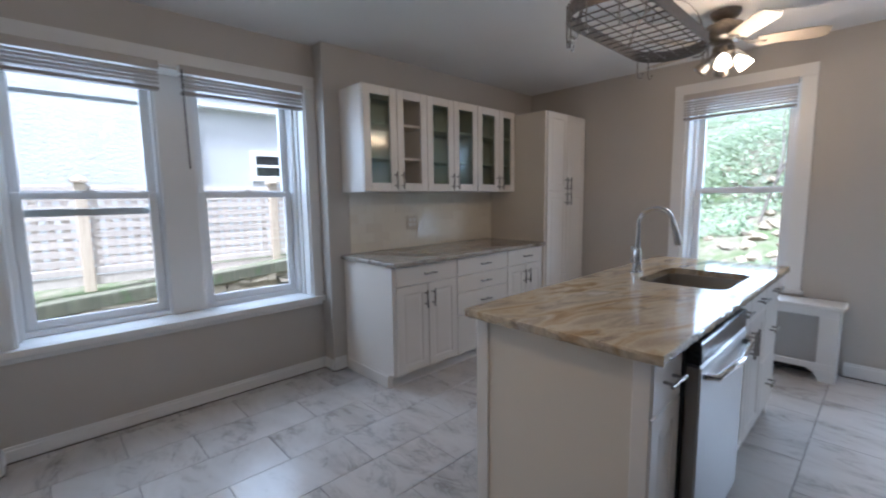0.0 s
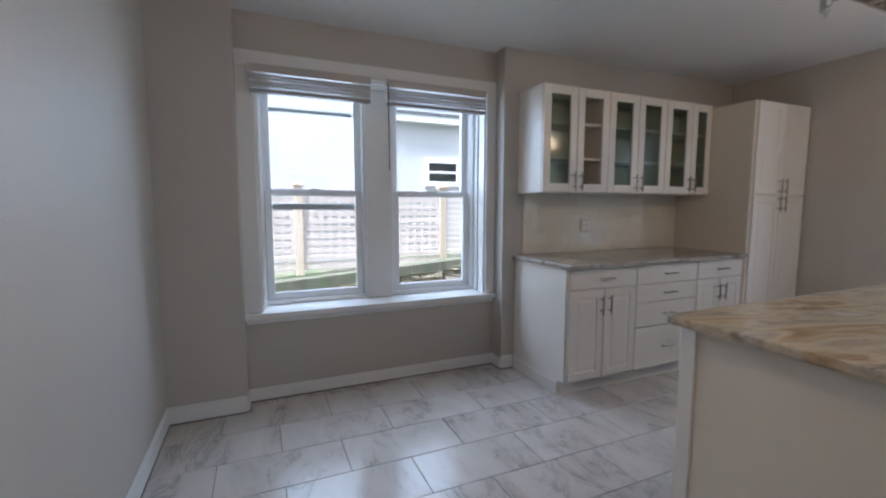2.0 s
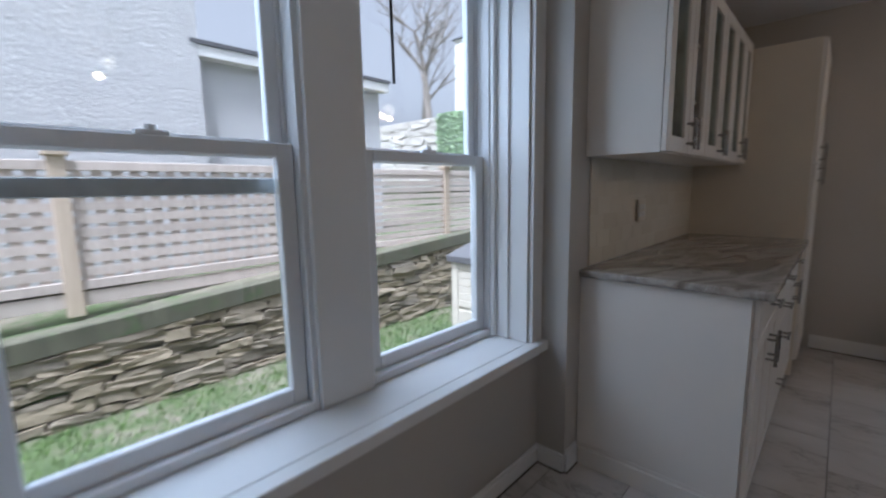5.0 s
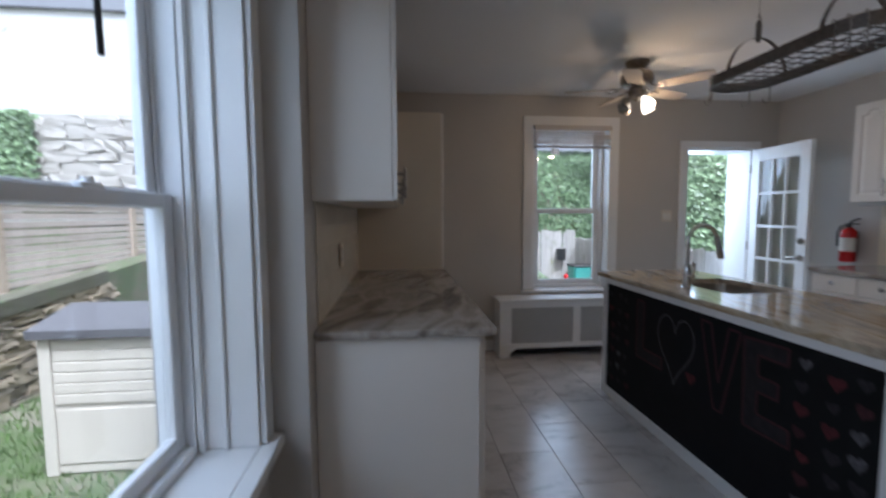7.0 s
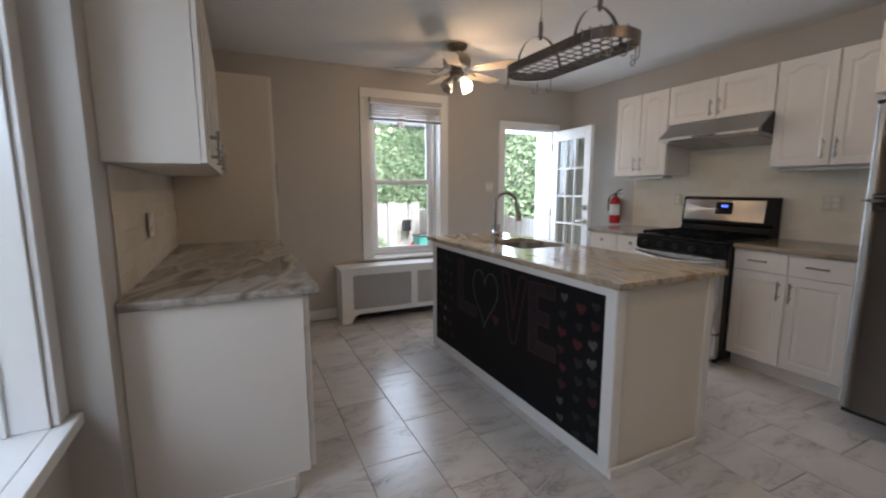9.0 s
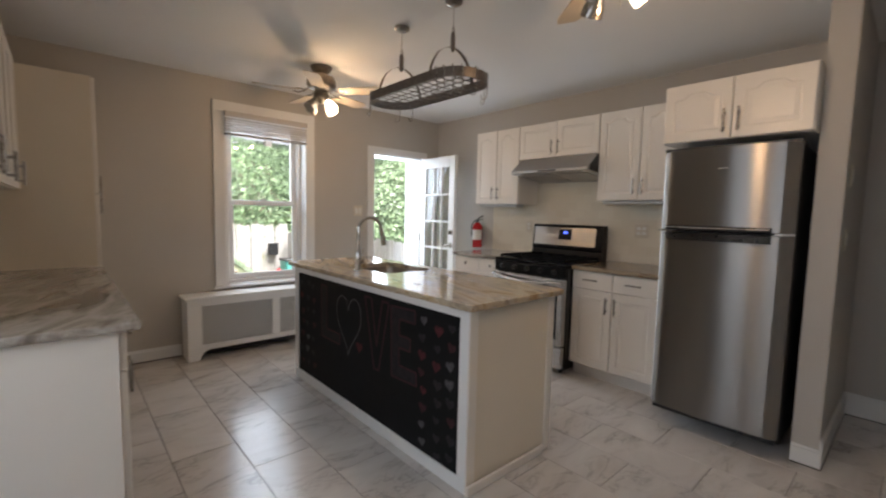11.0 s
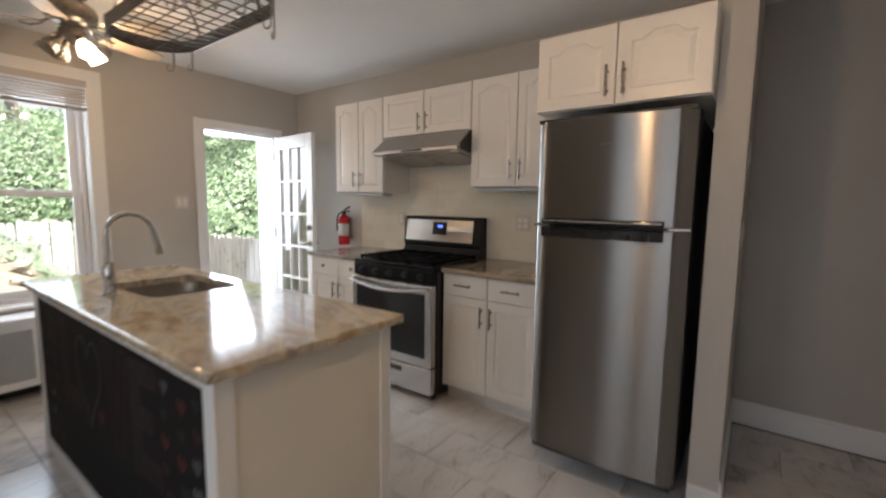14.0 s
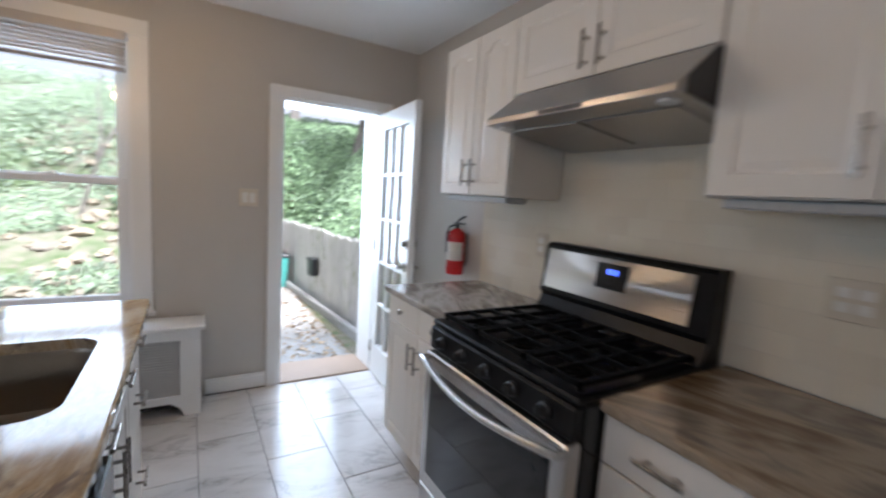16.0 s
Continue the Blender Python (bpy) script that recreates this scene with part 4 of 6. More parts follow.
bm = tube(bmesh.new(), [e0, e0 + d * 0.03, e0 + d * 0.04, e0 + d * 0.115, e0 + d * 0.13], [0.0135, 0.015, 0.0155, 0.019, 0.017], 16)
part("spray_head", bm, CHROME, tap, "", True)
bm = cyl(bmesh.new(), (0, 0, 0.075), (0, -0.055, 0.075), 0.015, 0.014)
tube(bm, [(0, -0.048, 0.075), (0.0, -0.056, 0.10), (-0.004, -0.062, 0.155)], [0.007, 0.006, 0.008])
part("lever", bm, CHROME, tap, "", True)


# ---- stove ----
def stove():
    s = thing("gas_stove", pose(3.515, SY1 - 0.002, 0, 0, 0, -90), "black and stainless freestanding gas range", "stove")
    w, d = 0.756, 0.655
    part("body", boxes((0.0, 0.03, 0.03, w, d, 0.895), bevel=0.003), BLACK, s)
    part("cooktop", boxes((-0.001, -0.005, 0.897, w + 0.001, d, 0.918), bevel=0.006), ENAMEL, s)
    part("control_panel", boxes((0.0, -0.012, 0.80, w, 0.029, 0.894), bevel=0.008), ENAMEL, s)
    for k in range(5):
        x = 0.10 + k * (w - 0.20) / 4
        bm = lathe(bmesh.new(), [(0.024, 0.0), (0.023, 0.012), (0.018, 0.016), (0.016, 0.034), (0.006, 0.036)], (x, -0.012, 0.848), 18, (0, -1, 0))
        box(bm, x - 0.003, -0.052, 0.834, x + 0.003, -0.045, 0.866)
        part("knob", bm, BLACKM, s, "black burner knob", True)
    door = part("oven_door", boxes((0.004, -0.03, 0.235, w - 0.004, 0.029, 0.795), bevel=0.006), STEELH, s, "stainless oven door")
    part("window", boxes((0.055, -0.0335, 0.30, w - 0.055, -0.0305, 0.735), bevel=0.001), OVENGLASS, door, "dark oven window")
    n = 14
    pts = [(0.02 + (w - 0.04) * k / n, -0.055 - 0.035 * math.sin(math.pi * k / n), 0.772 - 0.028 * math.sin(math.pi * k / n)) for k in range(n + 1)]
    bm = tube(bmesh.new(), [(0.02, -0.028, 0.772)] + pts + [(w - 0.02, -0.028, 0.772)], 0.013, 12)
    part("handle", bm, STEELH, door, "bowed stainless handle", True)
    dr = part("drawer", boxes((0.004, -0.026, 0.045, w - 0.004, 0.029, 0.228), bevel=0.006), STEELH, s, "stainless storage drawer")
    part("finger_slot", boxes((0.26, -0.0285, 0.165, w - 0.26, -0.0265, 0.20), bevel=0.001), BLACKM, dr)
    for x in (0.04, w - 0.04):
        for y in (0.05, d - 0.05):
            part("foot", cyl(bmesh.new(), (x, y, 0.0), (x, y, 0.031), 0.018), BLACKM, s)
    bm = bmesh.new()
    prof = [(d - 0.115, 0.918), (d - 0.08, 0.99), (d - 0.095, 1.012), (d - 0.07, 1.215), (d - 0.055, 1.23), (d + 0.0, 1.23), (d + 0.0, 0.918)]
    a = [bm.verts.new((0.0, y, z)) for y, z in prof]
    b = [bm.verts.new((w, y, z)) for y, z in prof]
    bm.faces.new(a)
    bm.faces.new(list(reversed(b)))
    for k in range(len(a)):
        bm.faces.new((a[k], a[(k + 1) % len(a)], b[(k + 1) % len(b)], b[k]))
    back = part("backguard", bm, ENAMEL, s, "black backguard")
    lean = math.atan2(0.025, 0.205)
    def on_back(x0, x1, z0, z1, t):
        bm = bmesh.new()
        f = lambda z: d - 0.095 + (z - 1.012) * math.tan(lean)
        v = [bm.verts.new((x, f(z) - o, z)) for o in (0.0005, t) for x, z in ((x0, z0), (x1, z0), (x1, z1), (x0, z1))]
        for q in ((0, 1, 2, 3), (4, 5, 6, 7), (0, 1, 5, 4), (1, 2, 6, 5), (2, 3, 7, 6), (3, 0, 4, 7)):
            bm.faces.new([v[i] for i in q])
        return bm
    part("control_fascia", on_back(0.02, w - 0.07, 1.032, 1.204, 0.003), FASCIA, back, "stainless control fascia")
    part("display", on_back(0.30, 0.44, 1.087, 1.187, 0.005), BLACK, back, "black clock display")
    for k, x in enumerate((0.350, 0.366, 0.386)):
        part("clock_digit", on_back(x, x + 0.011, 1.145, 1.165, 0.0056), BLUELED, back, "lit blue clock digits")
    for gx0, gx1 in ((0.03, w / 3 - 0.005), (w / 3 + 0.005, 2 * w / 3 - 0.005), (2 * w / 3 + 0.005, w - 0.03)):
        bm = bmesh.new()
        z0, z1 = 0.932, 0.948
        for x in (gx0 + 0.006, gx1 - 0.006, (gx0 + gx1) / 2):
            box(bm, x - 0.006, 0.03, z0, x + 0.006, d - 0.10, z1)
        for y in (0.036, 0.15, 0.255, 0.36, d - 0.106):
            box(bm, gx0, y - 0.006, z0 - 0.001, gx1, y + 0.006, z1 - 0.001)
        for x in (gx0 + 0.008, gx1 - 0.008):
            for y in (0.038, d - 0.108):
                box(bm, x - 0.006, y - 0.006, 0.918, x + 0.006, y + 0.006, z0)
        part("grate", bm, IRON, s, "cast iron grate")
    for x in (0.15, w / 2, w - 0.15):
        for y in (0.14, 0.38):
            bm = lathe(bmesh.new(), [(0.048, 0.0), (0.046, 0.008), (0.034, 0.009), (0.032, 0.015), (0.01, 0.017)], (x, y, 0.918), 20)
            part("burner", bm, IRON, s, "", True)
    return s


stove()

# ---- range hood ----
def hood():
    h = thing("range_hood", pose(3.70, 0.775, 0, 0, 0, -90), "stainless under-cabinet range hood with a sloping front", "range hood")
    w, d = 0.795, EAST - 3.70 - 0.008
    bm = bmesh.new()
    prof = [(0.0, 1.70), (0.0, 1.722), (0.155, 1.846), (d, 1.846), (d, 1.642)]
    a = [bm.verts.new((0.0, y, z)) for y, z in prof]
    b = [bm.verts.new((w, y, z)) for y, z in prof]
    bm.faces.new(a)
    bm.faces.new(list(reversed(b)))
    for k in range(len(a)):
        bm.faces.new((a[k], a[(k + 1) % len(a)], b[(k + 1) % len(b)], b[k]))
    bmesh.ops.bevel(bm, geom=bm.edges[:], offset=0.003, segments=1, affect="EDGES")
    part("canopy", bm, HOODSTEEL, h)
    bm = bmesh.new()
    prof = [(0.035, 1.70), (0.035, 1.742), (0.155, 1.84), (d, 1.84), (d, 1.65)]
    a = [bm.verts.new((w + 0.0008, y, z)) for y, z in prof]
    b = [bm.verts.new((w + 0.004, y, z)) for y, z in prof]
    bm.faces.new(a)
    bm.faces.new(list(reversed(b)))
    for k in range(len(a)):
        bm.faces.new((a[k], a[(k + 1) % len(a)], b[(k + 1) % len(b)], b[k]))
    part("end_cap", bm, BLACKM, h, "black end cap")
    for x0, x1 in ((0.05, w / 2 - 0.01), (w / 2 + 0.01, w - 0.05)):
        bm = boxes((x0, 0.10, -0.006, x1, d - 0.07, 0.004), bevel=0.001)
        bmesh.ops.transform(bm, matrix=Matrix.Translation((0, 0, 1.70)) @ Matrix.Rotation(-math.atan2(0.058, d), 4, "X"), verts=bm.verts[:])
        part("filter", bm, HOODSTEEL, h, "aluminium grease filter")
    part("switch", boxes((w * 0.38, -0.002, 1.704, w * 0.62, -0.0003, 1.718)), BLACKM, h)
    for x in (0.06, w - 0.06):
        part("light_lens", cyl(bmesh.new(), (x, 0.06, 1.688), (x, 0.06, 1.697), 0.028, n=18), LABELW, h)
    return h


hood()

# ---- fridge ----
def fridge():
    f = thing("refrigerator", pose(3.262, -0.785, 0, 0, 0, -90), "stainless top-freezer refrigerator with black sides", "refrigerator")
    w, d = 0.66, 0.74
    part("cabinet_body", boxes((0.002, 0.075, 0.095, w - 0.002, d, 1.715), bevel=0.004), BLACKM, f, "black fridge body")
    part("top_cover", boxes((0.0, 0.02, 1.7165, w, 0.2, 1.735), bevel=0.003), BLACKM, f)
    def bowed(z0, z1):
        """A door with a gently bowed front and rounded vertical edges."""
        bm, n = bmesh.new(), 20
        front = []
        for k in range(n + 1):
            u = k / n
            e = min(u, 1 - u)
            y = 0.022 * (2 * u - 1) ** 2 + (0.02 * (1 - e / 0.05) ** 2 if e < 0.05 else 0)
            front.append((u * w, y))
        ring = front + [(w, 0.072), (0.0, 0.072)]
        zs = [(z0, 0.004), (z0 + 0.004, 0.0), (z1 - 0.004, 0.0), (z1, 0.004)]
        rows = [[bm.verts.new((min(max(x, o), w - o), y + (o if y < 0.07 else 0), z)) for x, y in ring] for z, o in zs]
        for a, b in zip(rows, rows[1:]):
            for k in range(len(a)):
                bm.faces.new((a[k], a[(k + 1) % len(a)], b[(k + 1) % len(b)], b[k]))
        bm.faces.new(rows[0])
        bm.faces.new(rows[-1])
        return bm
    top = part("freezer_door", bowed(1.245, 1.725), STEEL, f, "stainless freezer door", True)
    low = part("fridge_door", bowed(0.13, 1.235), STEEL, f, "stainless lower door", True)
    for door, z0, z1 in ((top, 1.247, 1.275), (low, 1.185, 1.234)):
        bm, n = bmesh.new(), 12
        rows = []
        for k in range(n + 1):
            u = 0.06 + 0.80 * k / n
            y = 0.022 * (2 * u - 1) ** 2
            rows.append([bm.verts.new((u * w, y + oy, z)) for oy, z in ((-0.001, z0), (-0.022, z0 + 0.004), (-0.024, z1 - 0.004), (-0.001, z1))])
        for a, b in zip(rows, rows[1:]):
            for k in range(4):
                bm.faces.new((a[k], a[(k + 1) % 4], b[(k + 1) % 4], b[k]))
        bm.faces.new(rows[0])
        bm.faces.new(rows[-1])
        part("handle", bm, BLACK, door, "black grip" , True)
        if door is top:
            part("grip_trim", tube(bmesh.new(), [(w * (0.07 + 0.78 * q / 10), 0.022 * (2 * (0.07 + 0.78 * q / 10) - 1) ** 2 - 0.024, 1.262) for q in range(11)], 0.006, 8), CHROME, door, "polished trim line", True)
    for x in (0.02, w - 0.05):
        part("hinge", boxes((x - 0.03, 0.02, 1.236, x + 0.05, 0.07, 1.2445)), NICKEL, f)
    part("base_grille", boxes((0.01, 0.045, 0.098, w - 0.01, 0.0745, 0.128)), BLACKM, f)
    for x in (0.05, w - 0.05):
        for y in (0.32, d - 0.06):
            part("foot", cyl(bmesh.new(), (x, y, 0.0), (x, y, 0.096), 0.02), BLACKM, f)
    part("badge", boxes((0.30, 0.0, 1.60, 0.345, 0.004, 1.604)), CHROME, top)
    return f


fridge()

# ---- radiator cover ----
def radiator():
    r = thing("radiator_cover", pose(1.235, 2.175, 0), "white wooden radiator cover with perforated metal grilles", "radiator cover")
    w, d, h = 1.49, NORTH - 2.175 - 0.016, 0.555
    part("top", boxes((-0.022, -0.022, h - 0.024, w + 0.022, d, h), bevel=0.004), TRIM, r)
    for x in (0.0, w - 0.02):
        part("side", boxes((x, 0.021, 0.0, x + 0.02, d, h - 0.025), bevel=0.002), TRIM, r)
    bm = boxes((0, 0, 0.13, 0.11, 0.02, 0.47), (w - 0.11, 0, 0.13, w, 0.02, 0.47), (0, 0, 0.47, w, 0.02, h - 0.025), (w / 2 - 0.035, 0, 0.13, w / 2 + 0.035, 0.02, 0.47), (0.0, 0, 0.085, w, 0.02, 0.13), bevel=0.002)
    for x0, x1, s in ((0, 0.14, 1), (w - 0.14, w, -1)):
        xa, xb = (x0, x1) if s > 0 else (x1, x0)
        pts = [(xa, 0.0), (xa + s * 0.09, 0.0), (xa + s * 0.10, 0.03), (xa + s * 0.12, 0.06), (xa + s * 0.16, 0.0845), (xa, 0.0845)]
        a = [bm.verts.new((x, 0.0, z)) for x, z in pts]
        b = [bm.verts.new((x, 0.02, z)) for x, z in pts]
        bm.faces.new(a)
        bm.faces.new(list(reversed(b)))
        for k in range(len(a)):
            bm.faces.new((a[k], a[(k + 1) % len(a)], b[(k + 1) % len(b)], b[k]))
    part("front_frame", bm, TRIM, r)
    for x0, x1 in ((0.105, w / 2 - 0.03), (w / 2 + 0.03, w - 0.105)):
        g = bmesh.new()
        n = int((x1 - x0) / 0.0155)
        for k in range(n + 1):
            x = x0 + (x1 - x0) * k / n
            box(g, x - 0.0045, 0.012, 0.125, x + 0.0045, 0.014, 0.475)
        m_ = int(0.35 / 0.0155)
        for k in range(m_ + 1):
            z = 0.125 + 0.35 * k / m_
            box(g, x0, 0.0125, z - 0.0045, x1, 0.0145, z + 0.0045)
        part("grille", g, GRILLE, r, "grey perforated metal grille")
    part("backing", boxes((0.021, 0.10, 0.02, w - 0.021, 0.12, 0.50)), RUBBER, r, "dark radiator behind the grilles")
    return r


radiator()

# ---- ceiling fans ----
def fan(m, turn, label, lamps, power):
    f = thing("ceiling_fan", m, label, "ceiling fan", "ceiling fans")
    part("canopy", lathe(bmesh.new(), [(0.085, 0.0), (0.085, -0.012), (0.07, -0.04), (0.045, -0.055), (0.045, -0.07)], (0, 0, 0), 28), BRONZE, f, "", True)
    part("motor", lathe(bmesh.new(), [(0.06, -0.07), (0.105, -0.085), (0.118, -0.11), (0.118, -0.15), (0.10, -0.175), (0.055, -0.19), (0.05, -0.205)], (0, 0, 0), 28), BRONZE, f, "pewter motor housing", True)
    part("switch_cup", lathe(bmesh.new(), [(0.05, -0.205), (0.062, -0.215), (0.062, -0.25), (0.03, -0.268), (0.012, -0.29), (0.004, -0.293)], (0, 0, 0), 24), BRONZE, f, "", True)
    for k in range(5):
        a = turn + 2 * math.pi * k / 5
        ca, sa = math.cos(a), math.sin(a)
        bm = bmesh.new()
        tilt = radians(-11)
        n = 10
        up = []
        for i in range(n + 1):
            u = i / n
            half = 0.052 + 0.016 * u if i < n - 1 else (0.060 if i == n - 1 else 0.044)
            r = 0.17 + 0.35 * u
            up.append([(r, half), (r, -half)])
        rows = []
        for (r, h1), (_, h2) in up:
            row = []
            for hh in (h1, h2):
                for t in (0.003, -0.003):
                    x, y, z = r, hh * math.cos(tilt), -0.2 + hh * math.sin(tilt) + t
                    row.append(bm.verts.new((x * ca - y * sa, x * sa + y * ca, z)))
            rows.append(row)
        for p, q in zip(rows, rows[1:]):
            for i, j in ((0, 1), (1, 3), (3, 2), (2, 0)):
                bm.faces.new((p[i], p[j], q[j], q[i]))
        bm.faces.new((rows[0][0], rows[0][1], rows[0][3], rows[0][2]))
        bm.faces.new((rows[-1][0], rows[-1][1], rows[-1][3], rows[-1][2]))
        part("blade", bm, BLADE, f, "pale wooden blade")
        bm = bmesh.new()
        for s in (-1, 1):
            pts = [(0.09, 0.0, -0.17), (0.13, s * 0.02, -0.2), (0.175, s * 0.036, -0.207 + s * 0.006), (0.215, s * 0.02, -0.207 + s * 0.004)]
            tube(bm, [(x * ca - y * sa, x * sa + y * ca, z) for x, y, z in pts], 0.006, 8)
        part("blade_bracket", bm, NICKEL, f, "scrolled pewter bracket", True)
    for k, lit in lamps:
        a = radians(k)
        o = Vector((math.cos(a) * 0.045, math.sin(a) * 0.045, -0.245))
        d = Vector((math.cos(a) * 0.62, math.sin(a) * 0.62, -0.78)).normalized()
        bm = tube(bmesh.new(), [o, o + d * 0.03, o + d * 0.055], [0.012, 0.014, 0.02], 12)
        arm = part("lamp_arm", bm, BRONZE, f, "", True)
        p = o + d * 0.045
        part("shade", lathe(bmesh.new(), [(0.018, 0.0), (0.027, 0.018), (0.040, 0.048), (0.043, 0.068), (0.045, 0.085), (0.041, 0.083), (0.031, 0.065), (0.016, 0.056)], p, 20, d), BULB if lit else NICKEL, arm, "glowing frosted glass shade" if lit else "pewter lamp shade", True)
        if lit:
            lamp("fan_lamp", "POINT", Matrix.Translation(m.translation + p + d * 0.16), power, (1.0, 0.66, 0.36), radius=0.025)
    ch = bmesh.new()
    tube(ch, [(0.05, -0.02, -0.26), (0.051, -0.02, -0.36)], 0.0012, 6)
    part("pull_chain", ch, NICKEL, f)
    return f


fan(pose(2.1, 1.47, CEILING), radians(20), "pewter ceiling fan with pale blades and lit lamps", [(-75, True), (15, True), (-165, False), (105, False)], 1.8)
fan(pose(2.06, -1.02, CEILING), radians(50), "pewter ceiling fan near the hall with lit lamps", [(-60, True), (60, False), (180, False)], 3.3)

# ---- pot rack ----
def pot_rack():
    r = thing("pot_rack", pose(2.126, 0.173, 0), "oval hanging steel pot rack with wire grid and hooks", "pot rack")
    hx, hy, z0, z1 = 0.165, 0.455, 2.014, 2.066
    def oval(k, n=64, e=0.0):
        a = 2 * math.pi * k / n
        y = (hy - hx) * (1 if math.sin(a) >= 0 else -1) + (hx + e) * math.sin(a)
        return ((hx + e) * math.cos(a), y)
    bm = bmesh.new()
    n = 64
    rows = []
    for e, z in ((0, z0), (0, z1), (-0.004, z1), (-0.004, z0)):
        rows.append([bm.verts.new((*oval(k, n, e), z)) for k in range(n)])
    for q in range(4):
        a, b = rows[q], rows[(q + 1) % 4]
        for k in range(n):
            bm.faces.new((a[k], a[(k + 1) % n], b[(k + 1) % n], b[k]))
    part("rim", bm, RACK, r, "hammered grey steel band")
    s = 0.062
    k = -int(hy / s)
    while k * s < hy:
        y = k * s
        c = hx if abs(y) < hy - hx else math.sqrt(max(0, hx * hx - (abs(y) - hy + hx) ** 2))
        if c > 0.03:
            part("grid_wire", tube(bmesh.new(), [(-c, y, z0 + 0.008), (c, y, z0 + 0.008)], 0.003, 6), RACK, r)
        k += 1
    for k in range(-2, 3):
        x = k * s
        c = hy - hx + math.sqrt(max(0, hx * hx - x * x))
        part("grid_wire", tube(bmesh.new(), [(x, -c, z0 + 0.013), (x, c, z0 + 0.013)], 0.003, 6), RACK, r)
    for y in (-0.25, 0.23):
        b = bmesh.new()
        arch = [(-hx * math.cos(math.pi * k / 16), y, z1 - 0.05 + 0.21 * math.sin(math.pi * k / 16)) for k in range(17)]
        for p, q in zip(arch, arch[1:]):
            v = [b.verts.new((pp[0] * sc, pp[1] + dy, pp[2])) for pp in (p, q) for sc in (1.0, 0.985) for dy in (-0.011, 0.011)]
            for f in ((0, 1, 5, 4), (2, 3, 7, 6), (0, 2, 6, 4), (1, 3, 7, 5)):
                b.faces.new([v[i] for i in f])
        part("hanger_bow", b, RACK, r)
        b = bmesh.new()
        tube(b, [(0, y, 2.205), (0, y, 2.31)], 0.009, 10)
        box(b, -0.013, y - 0.006, 2.215, 0.013, y + 0.006, 2.30, bevel=0.002)
        tube(b, [(0.0, y, 2.305), (0.014, y, 2.318), (0.0, y, 2.335), (-0.012, y, 2.322)], 0.003, 6)
        part("hook_stem", b, RACK, r, "", True)
        part("wire", tube(bmesh.new(), [(0, y, 2.32), (0, y, CEILING - 0.025)], 0.0016, 6), RACK, r)
        part("ceiling_mount", lathe(bmesh.new(), [(0.048, CEILING - 0.001), (0.048, CEILING - 0.014), (0.03, CEILING - 0.026), (0.006, CEILING - 0.03)], (0, y, 0), 20), NICKEL, r, "brushed ceiling plate", True)
    for k, (x, y) in enumerate([(oval(i, 64)[0], oval(i, 64)[1]) for i in (2, 8, 25, 29, 33, 36, 39, 42, 47, 54, 60)]):
        b = bmesh.new()
        t = 0.35 * math.sin(k * 1.7)
        pts = [(0.0, 0.012, z1 + 0.004), (0, 0.004, z1 + 0.01), (0.0, -0.004, z1), (0, -0.003, z0 - 0.055)] + [(0, 0.017 + 0.02 * math.cos(radians(q)), z0 - 0.06 - 0.02 * math.sin(radians(q))) for q in range(180, -31, -30)]
        tube(b, [(x + px * math.cos(t) - py * math.sin(t), y + px * math.sin(t) + py * math.cos(t), pz) for px, py, pz in pts], 0.0032, 6)
        part("hook", b, NICKEL, r, "steel pot hook", True)
    return r


pot_rack()

# ---- wall fittings ----
def plate(m, gang, label, kind):
    p = thing(kind, m, label, "outlet" if "outlet" in kind else "switch")
    w = 0.07 if gang == 1 else 0.116
    part("cover_plate", boxes((-w / 2, -0.006, -0.058, w / 2, 0.0, 0.058), bevel=0.003), OUTLET, p)
    for k in range(gang):
        x = (k - (gang - 1) / 2) * 0.046
        if "outlet" in kind:
            for z in (-0.02, 0.02):
                part("socket", boxes((x - 0.016, -0.0085, z - 0.014, x + 0.016, -0.0055, z + 0.014), bevel=0.003), LABELW, p)
        else:
            part("rocker", boxes((x - 0.0165, -0.010, -0.033, x + 0.0165, -0.0055, 0.033), bevel=0.002), LABELW, p)
    return p


plate(pose(3.005, NORTH - 0.0005, 1.32), 2, "white double light switch by the back door", "light_switch")
plate(pose(EAST - 0.0165, -0.28, 1.20, 0, 0, -90), 2, "ivory double wall outlet beside the stove", "wall_outlet")
plate(pose(EAST - 0.0165, 0.90, 1.20, 0, 0, -90), 1, "ivory wall outlet between door and stove", "wall_outlet")
plate(pose(WEST + 0.0165, 0.62, 1.135, 0, 0, 90), 2, "ivory double wall outlet on the backsplash", "wall_outlet")
plate(pose(3.62, STUB0 - 0.0005, 1.56), 1, "white control plate high on the partition wall", "light_switch")
plate(pose(3.62, STUB0 - 0.0005, 1.22), 1, "white light switch on the partition wall", "light_switch")


